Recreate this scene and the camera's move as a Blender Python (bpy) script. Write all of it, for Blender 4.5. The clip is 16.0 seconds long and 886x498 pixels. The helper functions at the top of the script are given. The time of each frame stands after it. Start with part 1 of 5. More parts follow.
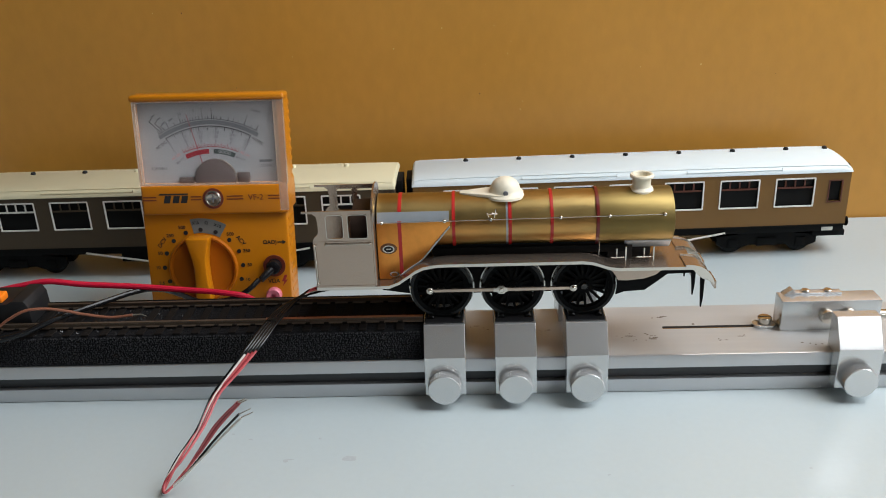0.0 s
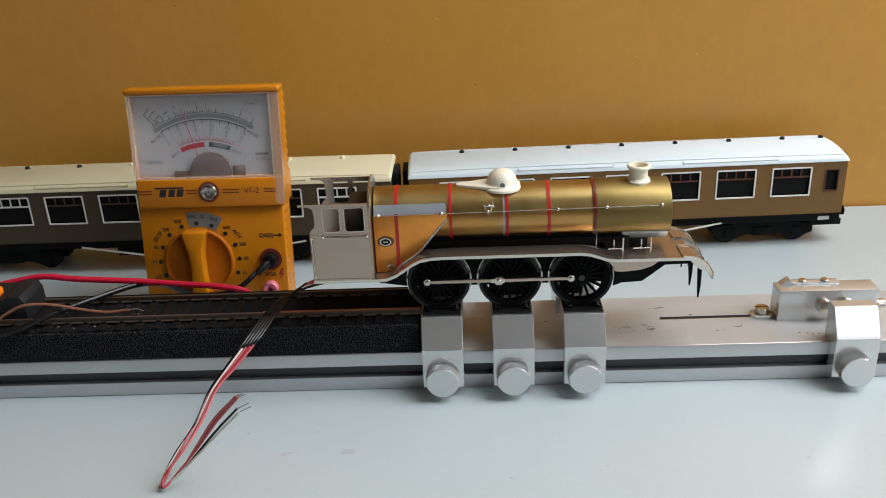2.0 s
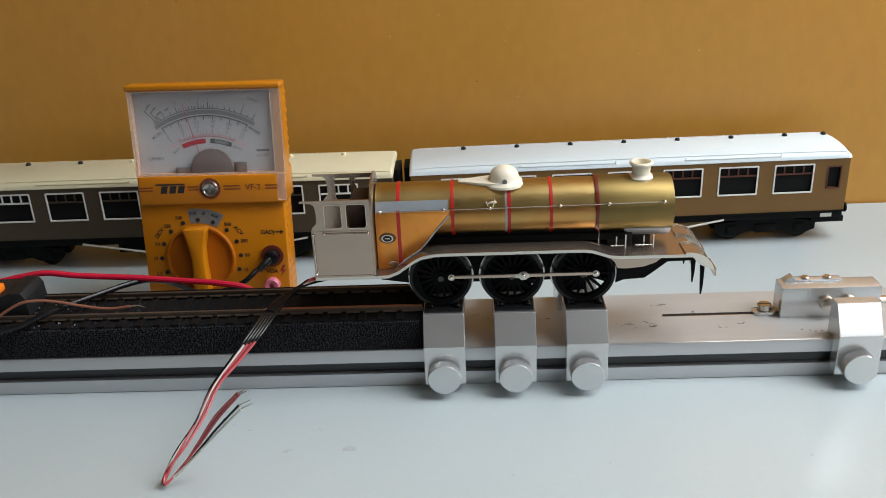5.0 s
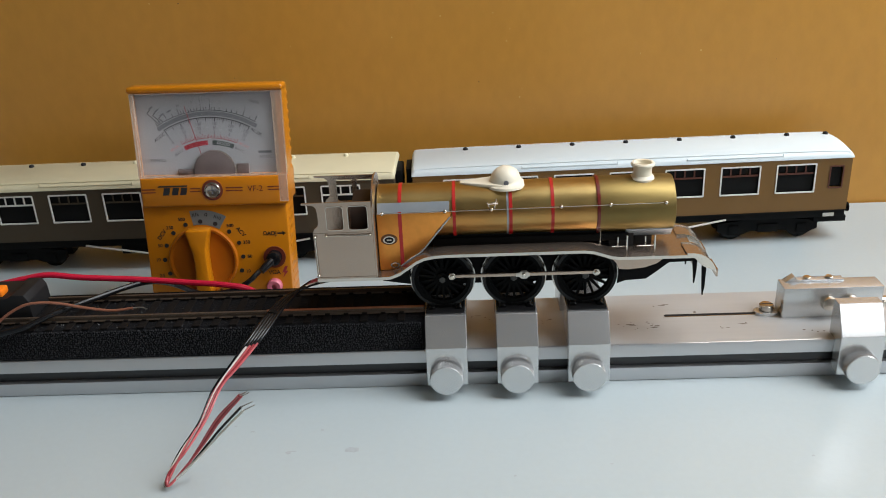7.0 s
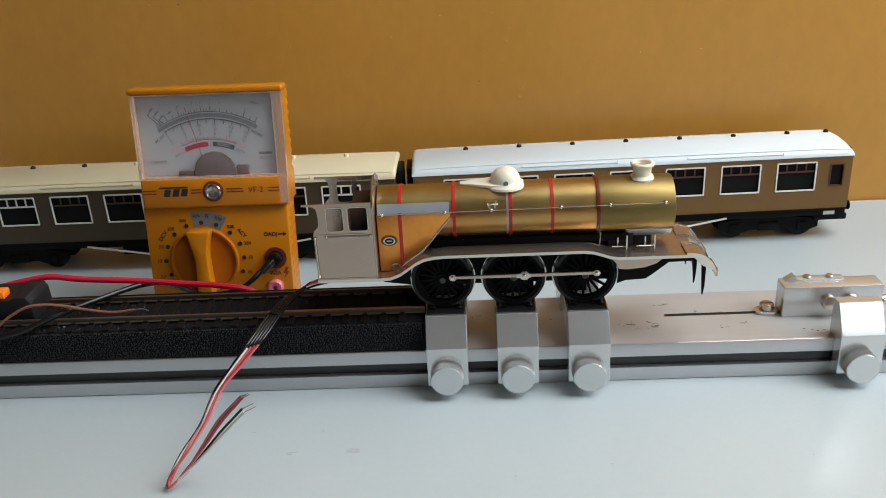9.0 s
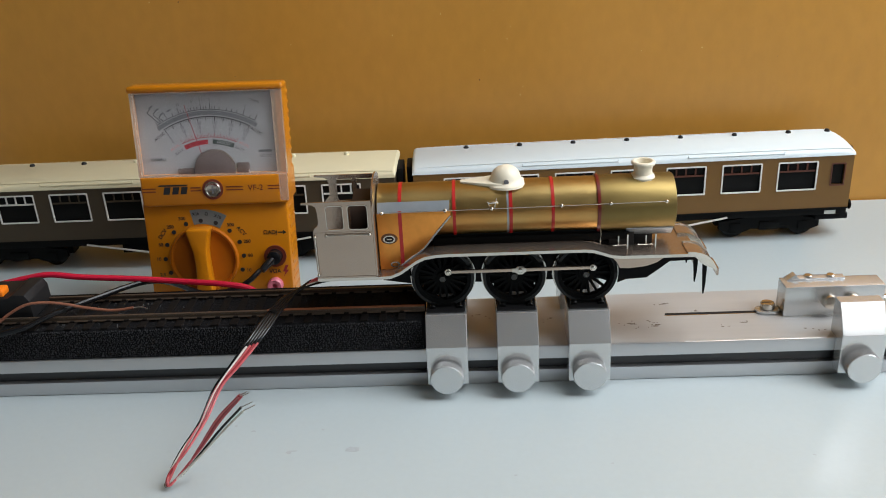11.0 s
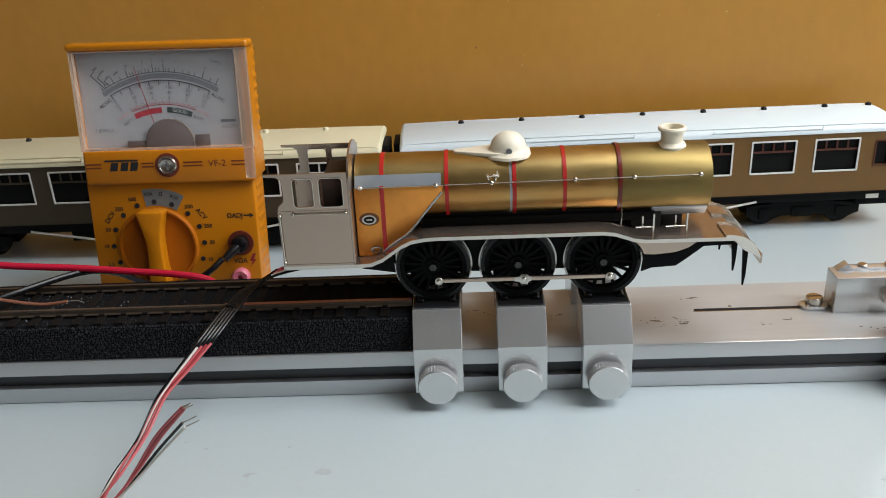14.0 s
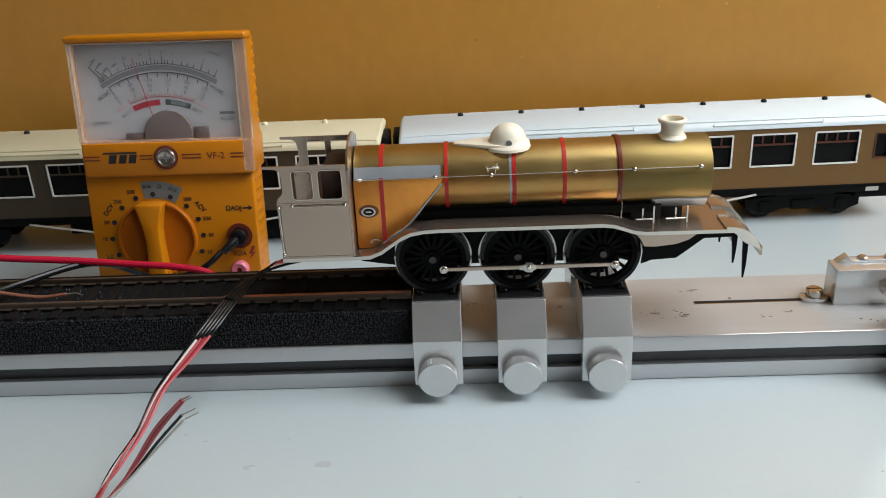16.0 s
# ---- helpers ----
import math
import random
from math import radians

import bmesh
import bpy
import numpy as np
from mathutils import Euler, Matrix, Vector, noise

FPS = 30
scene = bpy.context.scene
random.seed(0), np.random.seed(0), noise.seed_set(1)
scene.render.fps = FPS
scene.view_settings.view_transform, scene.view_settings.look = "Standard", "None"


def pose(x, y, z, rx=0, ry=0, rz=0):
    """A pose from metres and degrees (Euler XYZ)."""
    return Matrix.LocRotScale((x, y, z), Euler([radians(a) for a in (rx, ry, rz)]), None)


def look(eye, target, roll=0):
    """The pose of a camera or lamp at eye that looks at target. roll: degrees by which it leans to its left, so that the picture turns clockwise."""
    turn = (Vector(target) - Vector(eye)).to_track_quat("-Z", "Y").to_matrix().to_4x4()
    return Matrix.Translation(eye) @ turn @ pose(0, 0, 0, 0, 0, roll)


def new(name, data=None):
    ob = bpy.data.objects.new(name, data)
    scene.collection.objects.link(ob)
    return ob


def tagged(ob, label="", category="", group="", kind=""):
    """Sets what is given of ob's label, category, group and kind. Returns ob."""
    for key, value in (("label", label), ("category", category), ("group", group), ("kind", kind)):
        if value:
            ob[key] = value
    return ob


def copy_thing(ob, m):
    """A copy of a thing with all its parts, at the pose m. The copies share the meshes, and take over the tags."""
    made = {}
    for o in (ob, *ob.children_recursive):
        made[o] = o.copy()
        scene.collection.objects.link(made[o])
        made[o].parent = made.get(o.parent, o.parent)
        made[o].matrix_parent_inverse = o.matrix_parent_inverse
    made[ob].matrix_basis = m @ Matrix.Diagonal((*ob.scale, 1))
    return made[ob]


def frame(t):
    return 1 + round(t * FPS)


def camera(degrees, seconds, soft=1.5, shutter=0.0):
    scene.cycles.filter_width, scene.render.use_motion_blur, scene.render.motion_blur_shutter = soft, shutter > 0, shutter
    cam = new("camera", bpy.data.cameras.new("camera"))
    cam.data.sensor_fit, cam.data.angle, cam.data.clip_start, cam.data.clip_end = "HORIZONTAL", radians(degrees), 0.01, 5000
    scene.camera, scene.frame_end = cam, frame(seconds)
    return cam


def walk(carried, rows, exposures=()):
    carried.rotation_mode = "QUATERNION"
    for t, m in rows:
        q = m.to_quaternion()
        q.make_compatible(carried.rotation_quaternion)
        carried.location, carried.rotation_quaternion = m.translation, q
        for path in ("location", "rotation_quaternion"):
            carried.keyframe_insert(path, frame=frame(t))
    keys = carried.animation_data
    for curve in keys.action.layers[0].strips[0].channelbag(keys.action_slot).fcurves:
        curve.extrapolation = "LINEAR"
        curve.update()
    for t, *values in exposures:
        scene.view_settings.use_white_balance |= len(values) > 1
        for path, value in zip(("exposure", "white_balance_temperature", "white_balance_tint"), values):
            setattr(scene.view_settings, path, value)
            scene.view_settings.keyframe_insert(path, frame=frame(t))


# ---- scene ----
cam = camera(53.0, 16.0, 1.0)

PATH = [
    (0, (0.02006, -0.29108, 0.18334), (0.00522, 0.07728, 0.02813), -2.257),
    (0.5, (0.01959, -0.28903, 0.18227), (0.00672, 0.07830, 0.02445), -2.303),
    (1, (0.02049, -0.28917, 0.18363), (0.00805, 0.07759, 0.02447), -2.444),
    (1.5, (0.02032, -0.28985, 0.18350), (0.00739, 0.07677, 0.02405), -2.534),
    (2, (0.01958, -0.29020, 0.18384), (0.00654, 0.07647, 0.02453), -2.547),
    (2.5, (0.01982, -0.29050, 0.18349), (0.00648, 0.07652, 0.02500), -2.530),
    (3, (0.01959, -0.28994, 0.18178), (0.00614, 0.07681, 0.02268), -2.407),
    (3.5, (0.01866, -0.28971, 0.18152), (0.00548, 0.07663, 0.02146), -2.328),
    (4, (0.01859, -0.28940, 0.18217), (0.00575, 0.07687, 0.02190), -2.376),
    (6.5, (0.01992, -0.29006, 0.18389), (0.00512, 0.07606, 0.02348), -2.788),
    (7, (0.01975, -0.28971, 0.18417), (0.00482, 0.07629, 0.02350), -2.777),
    (7.5, (0.01974, -0.28926, 0.18455), (0.00460, 0.07629, 0.02286), -2.876),
    (8, (0.02005, -0.28975, 0.18576), (0.00436, 0.07562, 0.02372), -3.034),
    (8.5, (0.02035, -0.28936, 0.18548), (0.00481, 0.07608, 0.02359), -3.070),
    (9, (0.02071, -0.28965, 0.18567), (0.00460, 0.07575, 0.02375), -3.093),
    (10.9, (0.02065, -0.28930, 0.18530), (0.00450, 0.07600, 0.02330), -3.000),
    (11.5, (0.02035, -0.27964, 0.17817), (0.00392, 0.08487, 0.01428), -2.699),
    (12, (0.01873, -0.26602, 0.17003), (0.00191, 0.09867, 0.00658), -2.571),
    (12.5, (0.01836, -0.25162, 0.16277), (0.00210, 0.11264, -0.00168), -2.440),
    (13, (0.01985, -0.24544, 0.15861), (0.00554, 0.11967, -0.00417), -2.441),
    (13.5, (0.01955, -0.24410, 0.15936), (0.00543, 0.12110, -0.00320), -2.640),
    (14, (0.01976, -0.24371, 0.15890), (0.00587, 0.12170, -0.00321), -2.746),
    (14.5, (0.02033, -0.24370, 0.15932), (0.00622, 0.12152, -0.00322), -2.841),
    (15, (0.01991, -0.24396, 0.15884), (0.00574, 0.12073, -0.00485), -2.853),
    (15.5, (0.01972, -0.24435, 0.15875), (0.00624, 0.12041, -0.00485), -2.730),
    (16, (0.01949, -0.24338, 0.15817), (0.00604, 0.12094, -0.00641), -2.731),
]
walk(cam, [(t, look(eye, target, roll)) for t, eye, target, roll in PATH])

# ---- world and light ----
world = bpy.data.worlds.new("world")
scene.world = world
world.use_nodes = True
wn = world.node_tree.nodes
sky = wn.new("ShaderNodeTexSky")
sky.sky_type = "NISHITA"
sky.sun_disc = False
sky.sun_elevation = radians(40)
sky.sun_rotation = radians(60)
world.node_tree.links.new(sky.outputs[0], wn["Background"].inputs[0])
wn["Background"].inputs[1].default_value = 0.1


def area_lamp(name, eye, target, sx, sy, power, colour):
    data = bpy.data.lights.new(name, "AREA")
    data.shape, data.size, data.size_y, data.energy, data.color = "RECTANGLE", sx, sy, power, colour
    ob = new(name, data)
    ob.matrix_world = look(eye, target)
    return ob


# daylight through the two window openings beside the table
area_lamp("window_light", (0.665, -0.08, 0.76), (0.0, -0.05, 0.15), 0.48, 1.0, 15.4, (0.93, 0.97, 1.0))
area_lamp("second_window_light", (0.66, -0.93, 0.60), (0.15, -0.05, 0.05), 0.36, 0.36, 2.0, (0.95, 0.98, 1.0))
scene.view_settings.exposure = 0.0

# ---- materials ----


def mat(name, colour, rough=0.5, metal=0.0, vary=0.12, scale=300.0, bump=0.0, bscale=None, blotch=0.0, bl_scale=40.0, stretch=(1, 1, 1), coat=0.0, rvary=0.1, island=0.0, spec=0.5):
    m = bpy.data.materials.new(name)
    m.use_nodes = True
    n, l = m.node_tree.nodes, m.node_tree.links
    b = n["Principled BSDF"]
    b.inputs["Roughness"].default_value = rough
    b.inputs["Metallic"].default_value = metal
    b.inputs["Coat Weight"].default_value = coat
    b.inputs["Specular IOR Level"].default_value = spec
    tc = n.new("ShaderNodeTexCoord")
    mp = n.new("ShaderNodeMapping")
    mp.inputs["Scale"].default_value = stretch
    l.new(tc.outputs["Object"], mp.inputs["Vector"])
    fine = n.new("ShaderNodeTexNoise")
    fine.inputs["Scale"].default_value = scale
    fine.inputs["Detail"].default_value = 5
    l.new(mp.outputs[0], fine.inputs["Vector"])
    broad = n.new("ShaderNodeTexNoise")
    broad.inputs["Scale"].default_value = bl_scale
    broad.inputs["Detail"].default_value = 3
    l.new(tc.outputs["Object"], broad.inputs["Vector"])
    add = n.new("ShaderNodeMath")
    add.operation = "MULTIPLY_ADD"
    add.inputs[1].default_value = vary
    add.inputs[2].default_value = 1.0 - vary / 2 - blotch / 2
    l.new(fine.outputs["Fac"], add.inputs[0])
    add2 = n.new("ShaderNodeMath")
    add2.operation = "MULTIPLY_ADD"
    add2.inputs[1].default_value = blotch
    l.new(broad.outputs["Fac"], add2.inputs[0])
    l.new(add.outputs[0], add2.inputs[2])
    last = add2
    if island:
        oi = n.new("ShaderNodeObjectInfo")
        add3 = n.new("ShaderNodeMath")
        add3.operation = "MULTIPLY_ADD"
        add3.inputs[1].default_value = island
        l.new(oi.outputs["Random"], add3.inputs[0])
        l.new(add2.outputs[0], add3.inputs[2])
        last = add3
    mul = n.new("ShaderNodeMix")
    mul.data_type, mul.blend_type = "RGBA", "MULTIPLY"
    mul.inputs[0].default_value = 1.0
    mul.inputs[6].default_value = (*colour, 1)
    l.new(last.outputs[0], mul.inputs[7])
    l.new(mul.outputs[2], b.inputs["Base Color"])
    rr = n.new("ShaderNodeMath")
    rr.operation = "MULTIPLY_ADD"
    rr.inputs[1].default_value = rvary
    rr.inputs[2].default_value = rough - rvary / 2
    l.new(broad.outputs["Fac"], rr.inputs[0])
    l.new(rr.outputs[0], b.inputs["Roughness"])
    if bump:
        bn = n.new("ShaderNodeTexNoise")
        bn.inputs["Scale"].default_value = bscale or scale
        bn.inputs["Detail"].default_value = 3
        l.new(mp.outputs[0], bn.inputs["Vector"])
        bp = n.new("ShaderNodeBump")
        bp.inputs["Strength"].default_value = bump
        bp.inputs["Distance"].default_value = 0.0005
        l.new(bn.outputs["Fac"], bp.inputs["Height"])
        l.new(bp.outputs[0], b.inputs["Normal"])
    return m


WALL = mat("ochre_gloss_paint", (0.525, 0.252, 0.042), 0.36, 0, 0.20, 170, 0.3, 110, 0.24, 9, (1, 1, 0.6))
PLASTER = mat("pale_room_plaster", (0.42, 0.40, 0.37), 0.9, 0, 0.08, 30)
CEILING = mat("white_ceiling_paint", (0.75, 0.75, 0.74), 0.9, 0, 0.05, 20)
FLOORM = mat("brown_floor", (0.16, 0.12, 0.09), 0.5, 0, 0.2, 12)
TABLE = mat("grey_table_laminate", (0.455, 0.515, 0.53), 0.31, 0, 0.06, 420, 0.05, 500, 0.06, 16)
ALU = mat("brushed_aluminium", (0.54, 0.54, 0.55), 0.34, 0.86, 0.10, 160, 0.10, 500, 0.06, 60, (0.05, 1, 1))
ALU_TOP = mat("worn_aluminium_top", (0.50, 0.50, 0.495), 0.46, 0.5, 0.14, 220, 0.10, 500, 0.16, 45, (0.06, 1, 1))
ALU_SATIN = mat("satin_aluminium", (0.65, 0.655, 0.655), 0.27, 0.76, 0.05, 900, 0.0, None, 0.04, 90, rvary=0.02)
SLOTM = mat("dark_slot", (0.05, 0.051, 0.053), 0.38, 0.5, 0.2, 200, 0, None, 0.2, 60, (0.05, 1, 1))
FOAM = mat("black_cellular_foam", (0.009, 0.009, 0.010), 0.85, 0, 0.5, 900, 1.0, 800, 0.15, 60, spec=0.06)
FOAM_CELL = mat("glossy_foam_cell", (0.012, 0.012, 0.014), 0.5, 0, 0.5, 900, spec=0.2)
GRIT = mat("glinting_black_grit", (0.02, 0.02, 0.021), 0.25, 0, 0.5, 900, spec=0.6)
SLEEPER = mat("brown_black_sleeper", (0.012, 0.010, 0.009), 0.9, 0, 0.4, 700, 0.3, 1500, spec=0.05)
RAIL = mat("weathered_rail", (0.13, 0.095, 0.07), 0.45, 0.6, 0.4, 300, 0.2, 900, 0.2, 90)
RAIL_RUST = mat("coppery_rail", (0.32, 0.13, 0.07), 0.45, 0.6, 0.4, 300, 0.2, 900)
BRASS = mat("lacquered_brass", (0.50, 0.385, 0.185), 0.34, 1.0, 0.26, 240, 1.0, 55, 0.40, 60, (0.5, 1, 1), 0.0, 0.30)
# uneven coppery tone standing in for orange reflections low on the boiler brass
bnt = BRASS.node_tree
copper_noise = bnt.nodes.new("ShaderNodeTexNoise")
copper_noise.inputs["Scale"].default_value = 34
copper_noise.inputs["Detail"].default_value = 2
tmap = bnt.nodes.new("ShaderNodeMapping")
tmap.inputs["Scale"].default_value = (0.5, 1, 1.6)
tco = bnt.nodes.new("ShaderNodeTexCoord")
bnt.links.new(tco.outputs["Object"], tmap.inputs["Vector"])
bnt.links.new(tmap.outputs[0], copper_noise.inputs["Vector"])
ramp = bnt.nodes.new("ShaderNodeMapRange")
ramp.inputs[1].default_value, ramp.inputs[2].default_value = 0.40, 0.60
bnt.links.new(copper_noise.outputs["Fac"], ramp.inputs[0])
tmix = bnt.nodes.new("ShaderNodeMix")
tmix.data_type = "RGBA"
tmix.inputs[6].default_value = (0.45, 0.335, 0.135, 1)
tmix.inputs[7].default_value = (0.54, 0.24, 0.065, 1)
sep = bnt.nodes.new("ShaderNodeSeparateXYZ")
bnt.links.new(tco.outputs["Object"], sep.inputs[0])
# painted reflection grows below the handrail height
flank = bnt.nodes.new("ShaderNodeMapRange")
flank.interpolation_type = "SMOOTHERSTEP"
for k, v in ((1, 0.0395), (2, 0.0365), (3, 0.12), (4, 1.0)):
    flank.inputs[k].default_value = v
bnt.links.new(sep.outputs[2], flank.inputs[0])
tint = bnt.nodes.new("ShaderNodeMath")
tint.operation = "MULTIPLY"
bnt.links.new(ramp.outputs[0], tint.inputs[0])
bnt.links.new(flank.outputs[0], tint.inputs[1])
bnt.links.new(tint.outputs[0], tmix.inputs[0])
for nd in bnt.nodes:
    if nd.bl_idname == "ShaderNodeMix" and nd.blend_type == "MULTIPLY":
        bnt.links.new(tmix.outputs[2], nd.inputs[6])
DULL_BRASS = mat("dull_tarnished_brass", (0.195, 0.140, 0.050), 0.46, 0.95, 0.22, 260, 0.3, 90, 0.30, 55, (0.5, 1, 1), 0.0, 0.2)
COPPER = mat("brushed_copper", (0.78, 0.315, 0.065), 0.38, 0.85, 0.20, 400, 0.12, 300, 0.36, 130)
NICKEL = mat("nickel_silver_sheet", (0.47, 0.375, 0.305), 0.24, 0.9, 0.08, 500, 0.06, 700, 0.08, 80)
NICKEL_EDGE = mat("bright_nickel_edge", (0.66, 0.62, 0.56), 0.22, 1.0, 0.06, 400)
TINNED = mat("tinned_solder_strip", (0.40, 0.44, 0.48), 0.4, 0.6, 0.12, 300, 0.1, 400, 0.15, 160)
# band red darkened to carry the shade on the last band
RED_SHADED = mat("shaded_red_band", (0.13, 0.010, 0.008), 0.3, 0, 0.2, 400)
RED = mat("red_painted_band", (0.40, 0.014, 0.012), 0.35, 0, 0.1, 500)
CREAM_CAST = mat("cream_resin_casting", (0.76, 0.70, 0.56), 0.45, 0, 0.08, 300, 0.08, 500, 0.08, 120)
STEEL = mat("polished_steel", (0.58, 0.54, 0.48), 0.25, 1.0, 0.05, 400)
BLACK = mat("black_enamel", (0.004, 0.004, 0.004), 0.45, 0, 0.3, 400, 0.05, 900, spec=0.07)
WHEEL_BLACK = mat("dull_black_wheel", (0.004, 0.004, 0.004), 0.6, 0, 0.3, 400, spec=0.06)
FLANGE = mat("worn_steel_flange", (0.50, 0.48, 0.45), 0.2, 1.0, 0.2, 300)
TYRE = mat("blackened_tyre", (0.013, 0.013, 0.013), 0.26, 0.7, 0.2, 300)
BACKHEAD = mat("dark_brown_backhead", (0.035, 0.02, 0.014), 0.6, 0, 0.3, 200, spec=0.2)
SOOT = mat("sooty_copper", (0.16, 0.07, 0.03), 0.6, 0.4, 0.5, 500, 0.1, 600, 0.3, 200)
UNDER = mat("dull_black_underframe", (0.006, 0.006, 0.006), 0.6, 0, 0.3, 300, spec=0.1)
MATT_BLACK = mat("matt_black", (0.009, 0.009, 0.010), 0.6, 0, 0.3, 400, spec=0.3)
YELLOW = mat("yellow_orange_plastic", (0.50, 0.170, 0.003), 0.33, 0, 0.06, 500, 0.06, 900, 0.08, 60)
DIALP = mat("white_scale_card", (0.305, 0.305, 0.31), 0.6, 0, 0.03, 400, 0, None, 0.04, 40)
GREYP = mat("grey_print", (0.155, 0.155, 0.165), 0.6)
# case yellow darkened, with the knob disc's shade put into the colour
YELLOW_SHADED = mat("shaded_yellow_plastic", (0.40, 0.108, 0.003), 0.36, 0, 0.06, 500)
DARKZONE = mat("black_green_print", (0.045, 0.06, 0.055), 0.6)
CABLE_BLACK = mat("glossy_black_lead", (0.006, 0.006, 0.007), 0.26, 0, 0.2, 300, spec=0.25)
PALE_INK = mat("faded_black_ink", (0.12, 0.12, 0.13), 0.6)
PANEL_GREY = mat("blue_grey_print", (0.15, 0.165, 0.165), 0.5, 0, 0.08, 300)
SMOKY = mat("smoky_frosted_plastic", (0.115, 0.088, 0.082), 0.45, 0, 0.25, 60, 0, None, 0.3, 90)
INK = mat("black_ink", (0.012, 0.012, 0.014), 0.6)
PALE_RED = mat("faded_red_ink", (0.50, 0.19, 0.21), 0.6)
REDINK = mat("red_ink", (0.30, 0.022, 0.032), 0.6)
PINK = mat("pink_socket", (0.62, 0.16, 0.22), 0.4)
MAROON = mat("brown_red_socket_ring", (0.14, 0.024, 0.012), 0.45)
BROWN = mat("tan_brown_coach_paint", (0.172, 0.086, 0.018), 0.42, 0, 0.08, 300, 0.05, 400, 0.10, 30)
VENT_RED = mat("red_brown_frame_paint", (0.10, 0.028, 0.014), 0.5)
BROWN_OLD = mat("dull_olive_brown_coach_paint", (0.062, 0.043, 0.022), 0.55, 0, 0.12, 300, 0.05, 400, 0.15, 30)
ROOF_WHITE = mat("white_coach_roof", (0.66, 0.74, 0.77), 0.45, 0, 0.04, 200, 0.03, 300, 0.04, 30)
ROOF_CREAM = mat("cream_coach_roof", (0.65, 0.60, 0.41), 0.5, 0, 0.05, 200, 0.03, 300, 0.08, 30)
WHITE_LINE = mat("white_window_lining", (0.80, 0.79, 0.74), 0.5)
ROD_WHITE = mat("white_truss_rod", (0.78, 0.76, 0.70), 0.5)
CABLE_RED = mat("red_cable_sleeve", (0.50, 0.012, 0.04), 0.24, 0, 0.08, 500)
CABLE_PINK = mat("faded_red_wire", (0.52, 0.11, 0.12), 0.3, 0, 0.1, 500)
CABLE_DARK = mat("dark_red_wire", (0.32, 0.03, 0.04), 0.35, 0, 0.1, 500)
CABLE_WHITE = mat("white_wire", (0.70, 0.66, 0.62), 0.4)
CABLE_BROWN = mat("brown_wire", (0.22, 0.085, 0.05), 0.4)
SLEEVE = mat("glossy_black_sleeving", (0.006, 0.006, 0.007), 0.16, 0, 0.2, 300, spec=0.3)
NUT = mat("dark_steel_nut", (0.06, 0.058, 0.055), 0.3, 0.9, 0.2, 300)
COPPER_END = mat("bare_tinned_strand", (0.5, 0.47, 0.42), 0.35, 0.9)
ORANGE = mat("orange_lever", (0.85, 0.20, 0.01), 0.35)
SPECK_PALE = mat("pale_paint_speck", (0.62, 0.42, 0.14), 0.4)
SPECK_DARK = mat("dark_paint_speck", (0.20, 0.10, 0.025), 0.5)
MARK = mat("dull_smudge", (0.42, 0.45, 0.47), 0.4, 0, 0.3, 900)
SCRATCH = mat("dark_scuff", (0.14, 0.11, 0.08), 0.6)

GLASS = bpy.data.materials.new("clear_meter_window")
GLASS.use_nodes = True
gb = GLASS.node_tree.nodes["Principled BSDF"]
gb.inputs["Base Color"].default_value = (0.95, 0.95, 0.96, 1)
gb.inputs["Transmission Weight"].default_value = 1.0
gb.inputs["Roughness"].default_value = 0.06
gb.inputs["IOR"].default_value = 1.2
BEZEL = bpy.data.materials.new("yellowed_clear_plastic")
BEZEL.use_nodes = True
bz = BEZEL.node_tree.nodes["Principled BSDF"]
bz.inputs["Base Color"].default_value = (0.62, 0.50, 0.40, 1)
bz.inputs["Transmission Weight"].default_value = 0.7
bz.inputs["Roughness"].default_value = 0.22
bz.inputs["IOR"].default_value = 1.3
PANE = mat("dark_coach_pane", (0.008, 0.008, 0.008), 0.3, 0, 0.1, 200, spec=0.12)

# ---- mesh helpers, in millimetres ----
ORIGIN = {}


def thing(name, at, label, category, group="", kind="", turn=(0, 0, 0), free=False):
    """An empty at a base point. free: parts are given in the thing's own space, else in the world's."""
    ob = new(name)
    ob.empty_display_size = 0.005
    ob.matrix_basis = pose(at[0] / 1000, at[1] / 1000, at[2] / 1000, *turn)
    ORIGIN[ob.name] = Vector((0, 0, 0)) if free else Vector(at)
    return tagged(ob, label, category, group, kind)


def mesh_from(bm, name, material, org=Vector((0, 0, 0)), smooth=35):
    for v in bm.verts:
        v.co = (v.co - org) / 1000
    bmesh.ops.recalc_face_normals(bm, faces=bm.faces)
    lim = radians(smooth)
    for f in bm.faces:
        f.smooth = True
    for e in bm.edges:
        e.smooth = len(e.link_faces) == 2 and e.calc_face_angle(3.0) < lim
    me = bpy.data.meshes.new(name)
    bm.to_mesh(me)
    bm.free()
    me.materials.append(material)
    return me


def part(name, bm, material, parent=None, label="", smooth=35):
    org = ORIGIN.get(parent.name, Vector((0, 0, 0))) if parent else Vector((0, 0, 0))
    ob = new(name, mesh_from(bm, name, material, org, smooth))
    if parent:
        ob.parent = parent
        ORIGIN[ob.name] = org
    return tagged(ob, label)


def share(name, me, parent, m=None):
    ob = new(name, me)
    ob.parent = parent
    if m is not None:
        ob.matrix_basis = m
    return ob


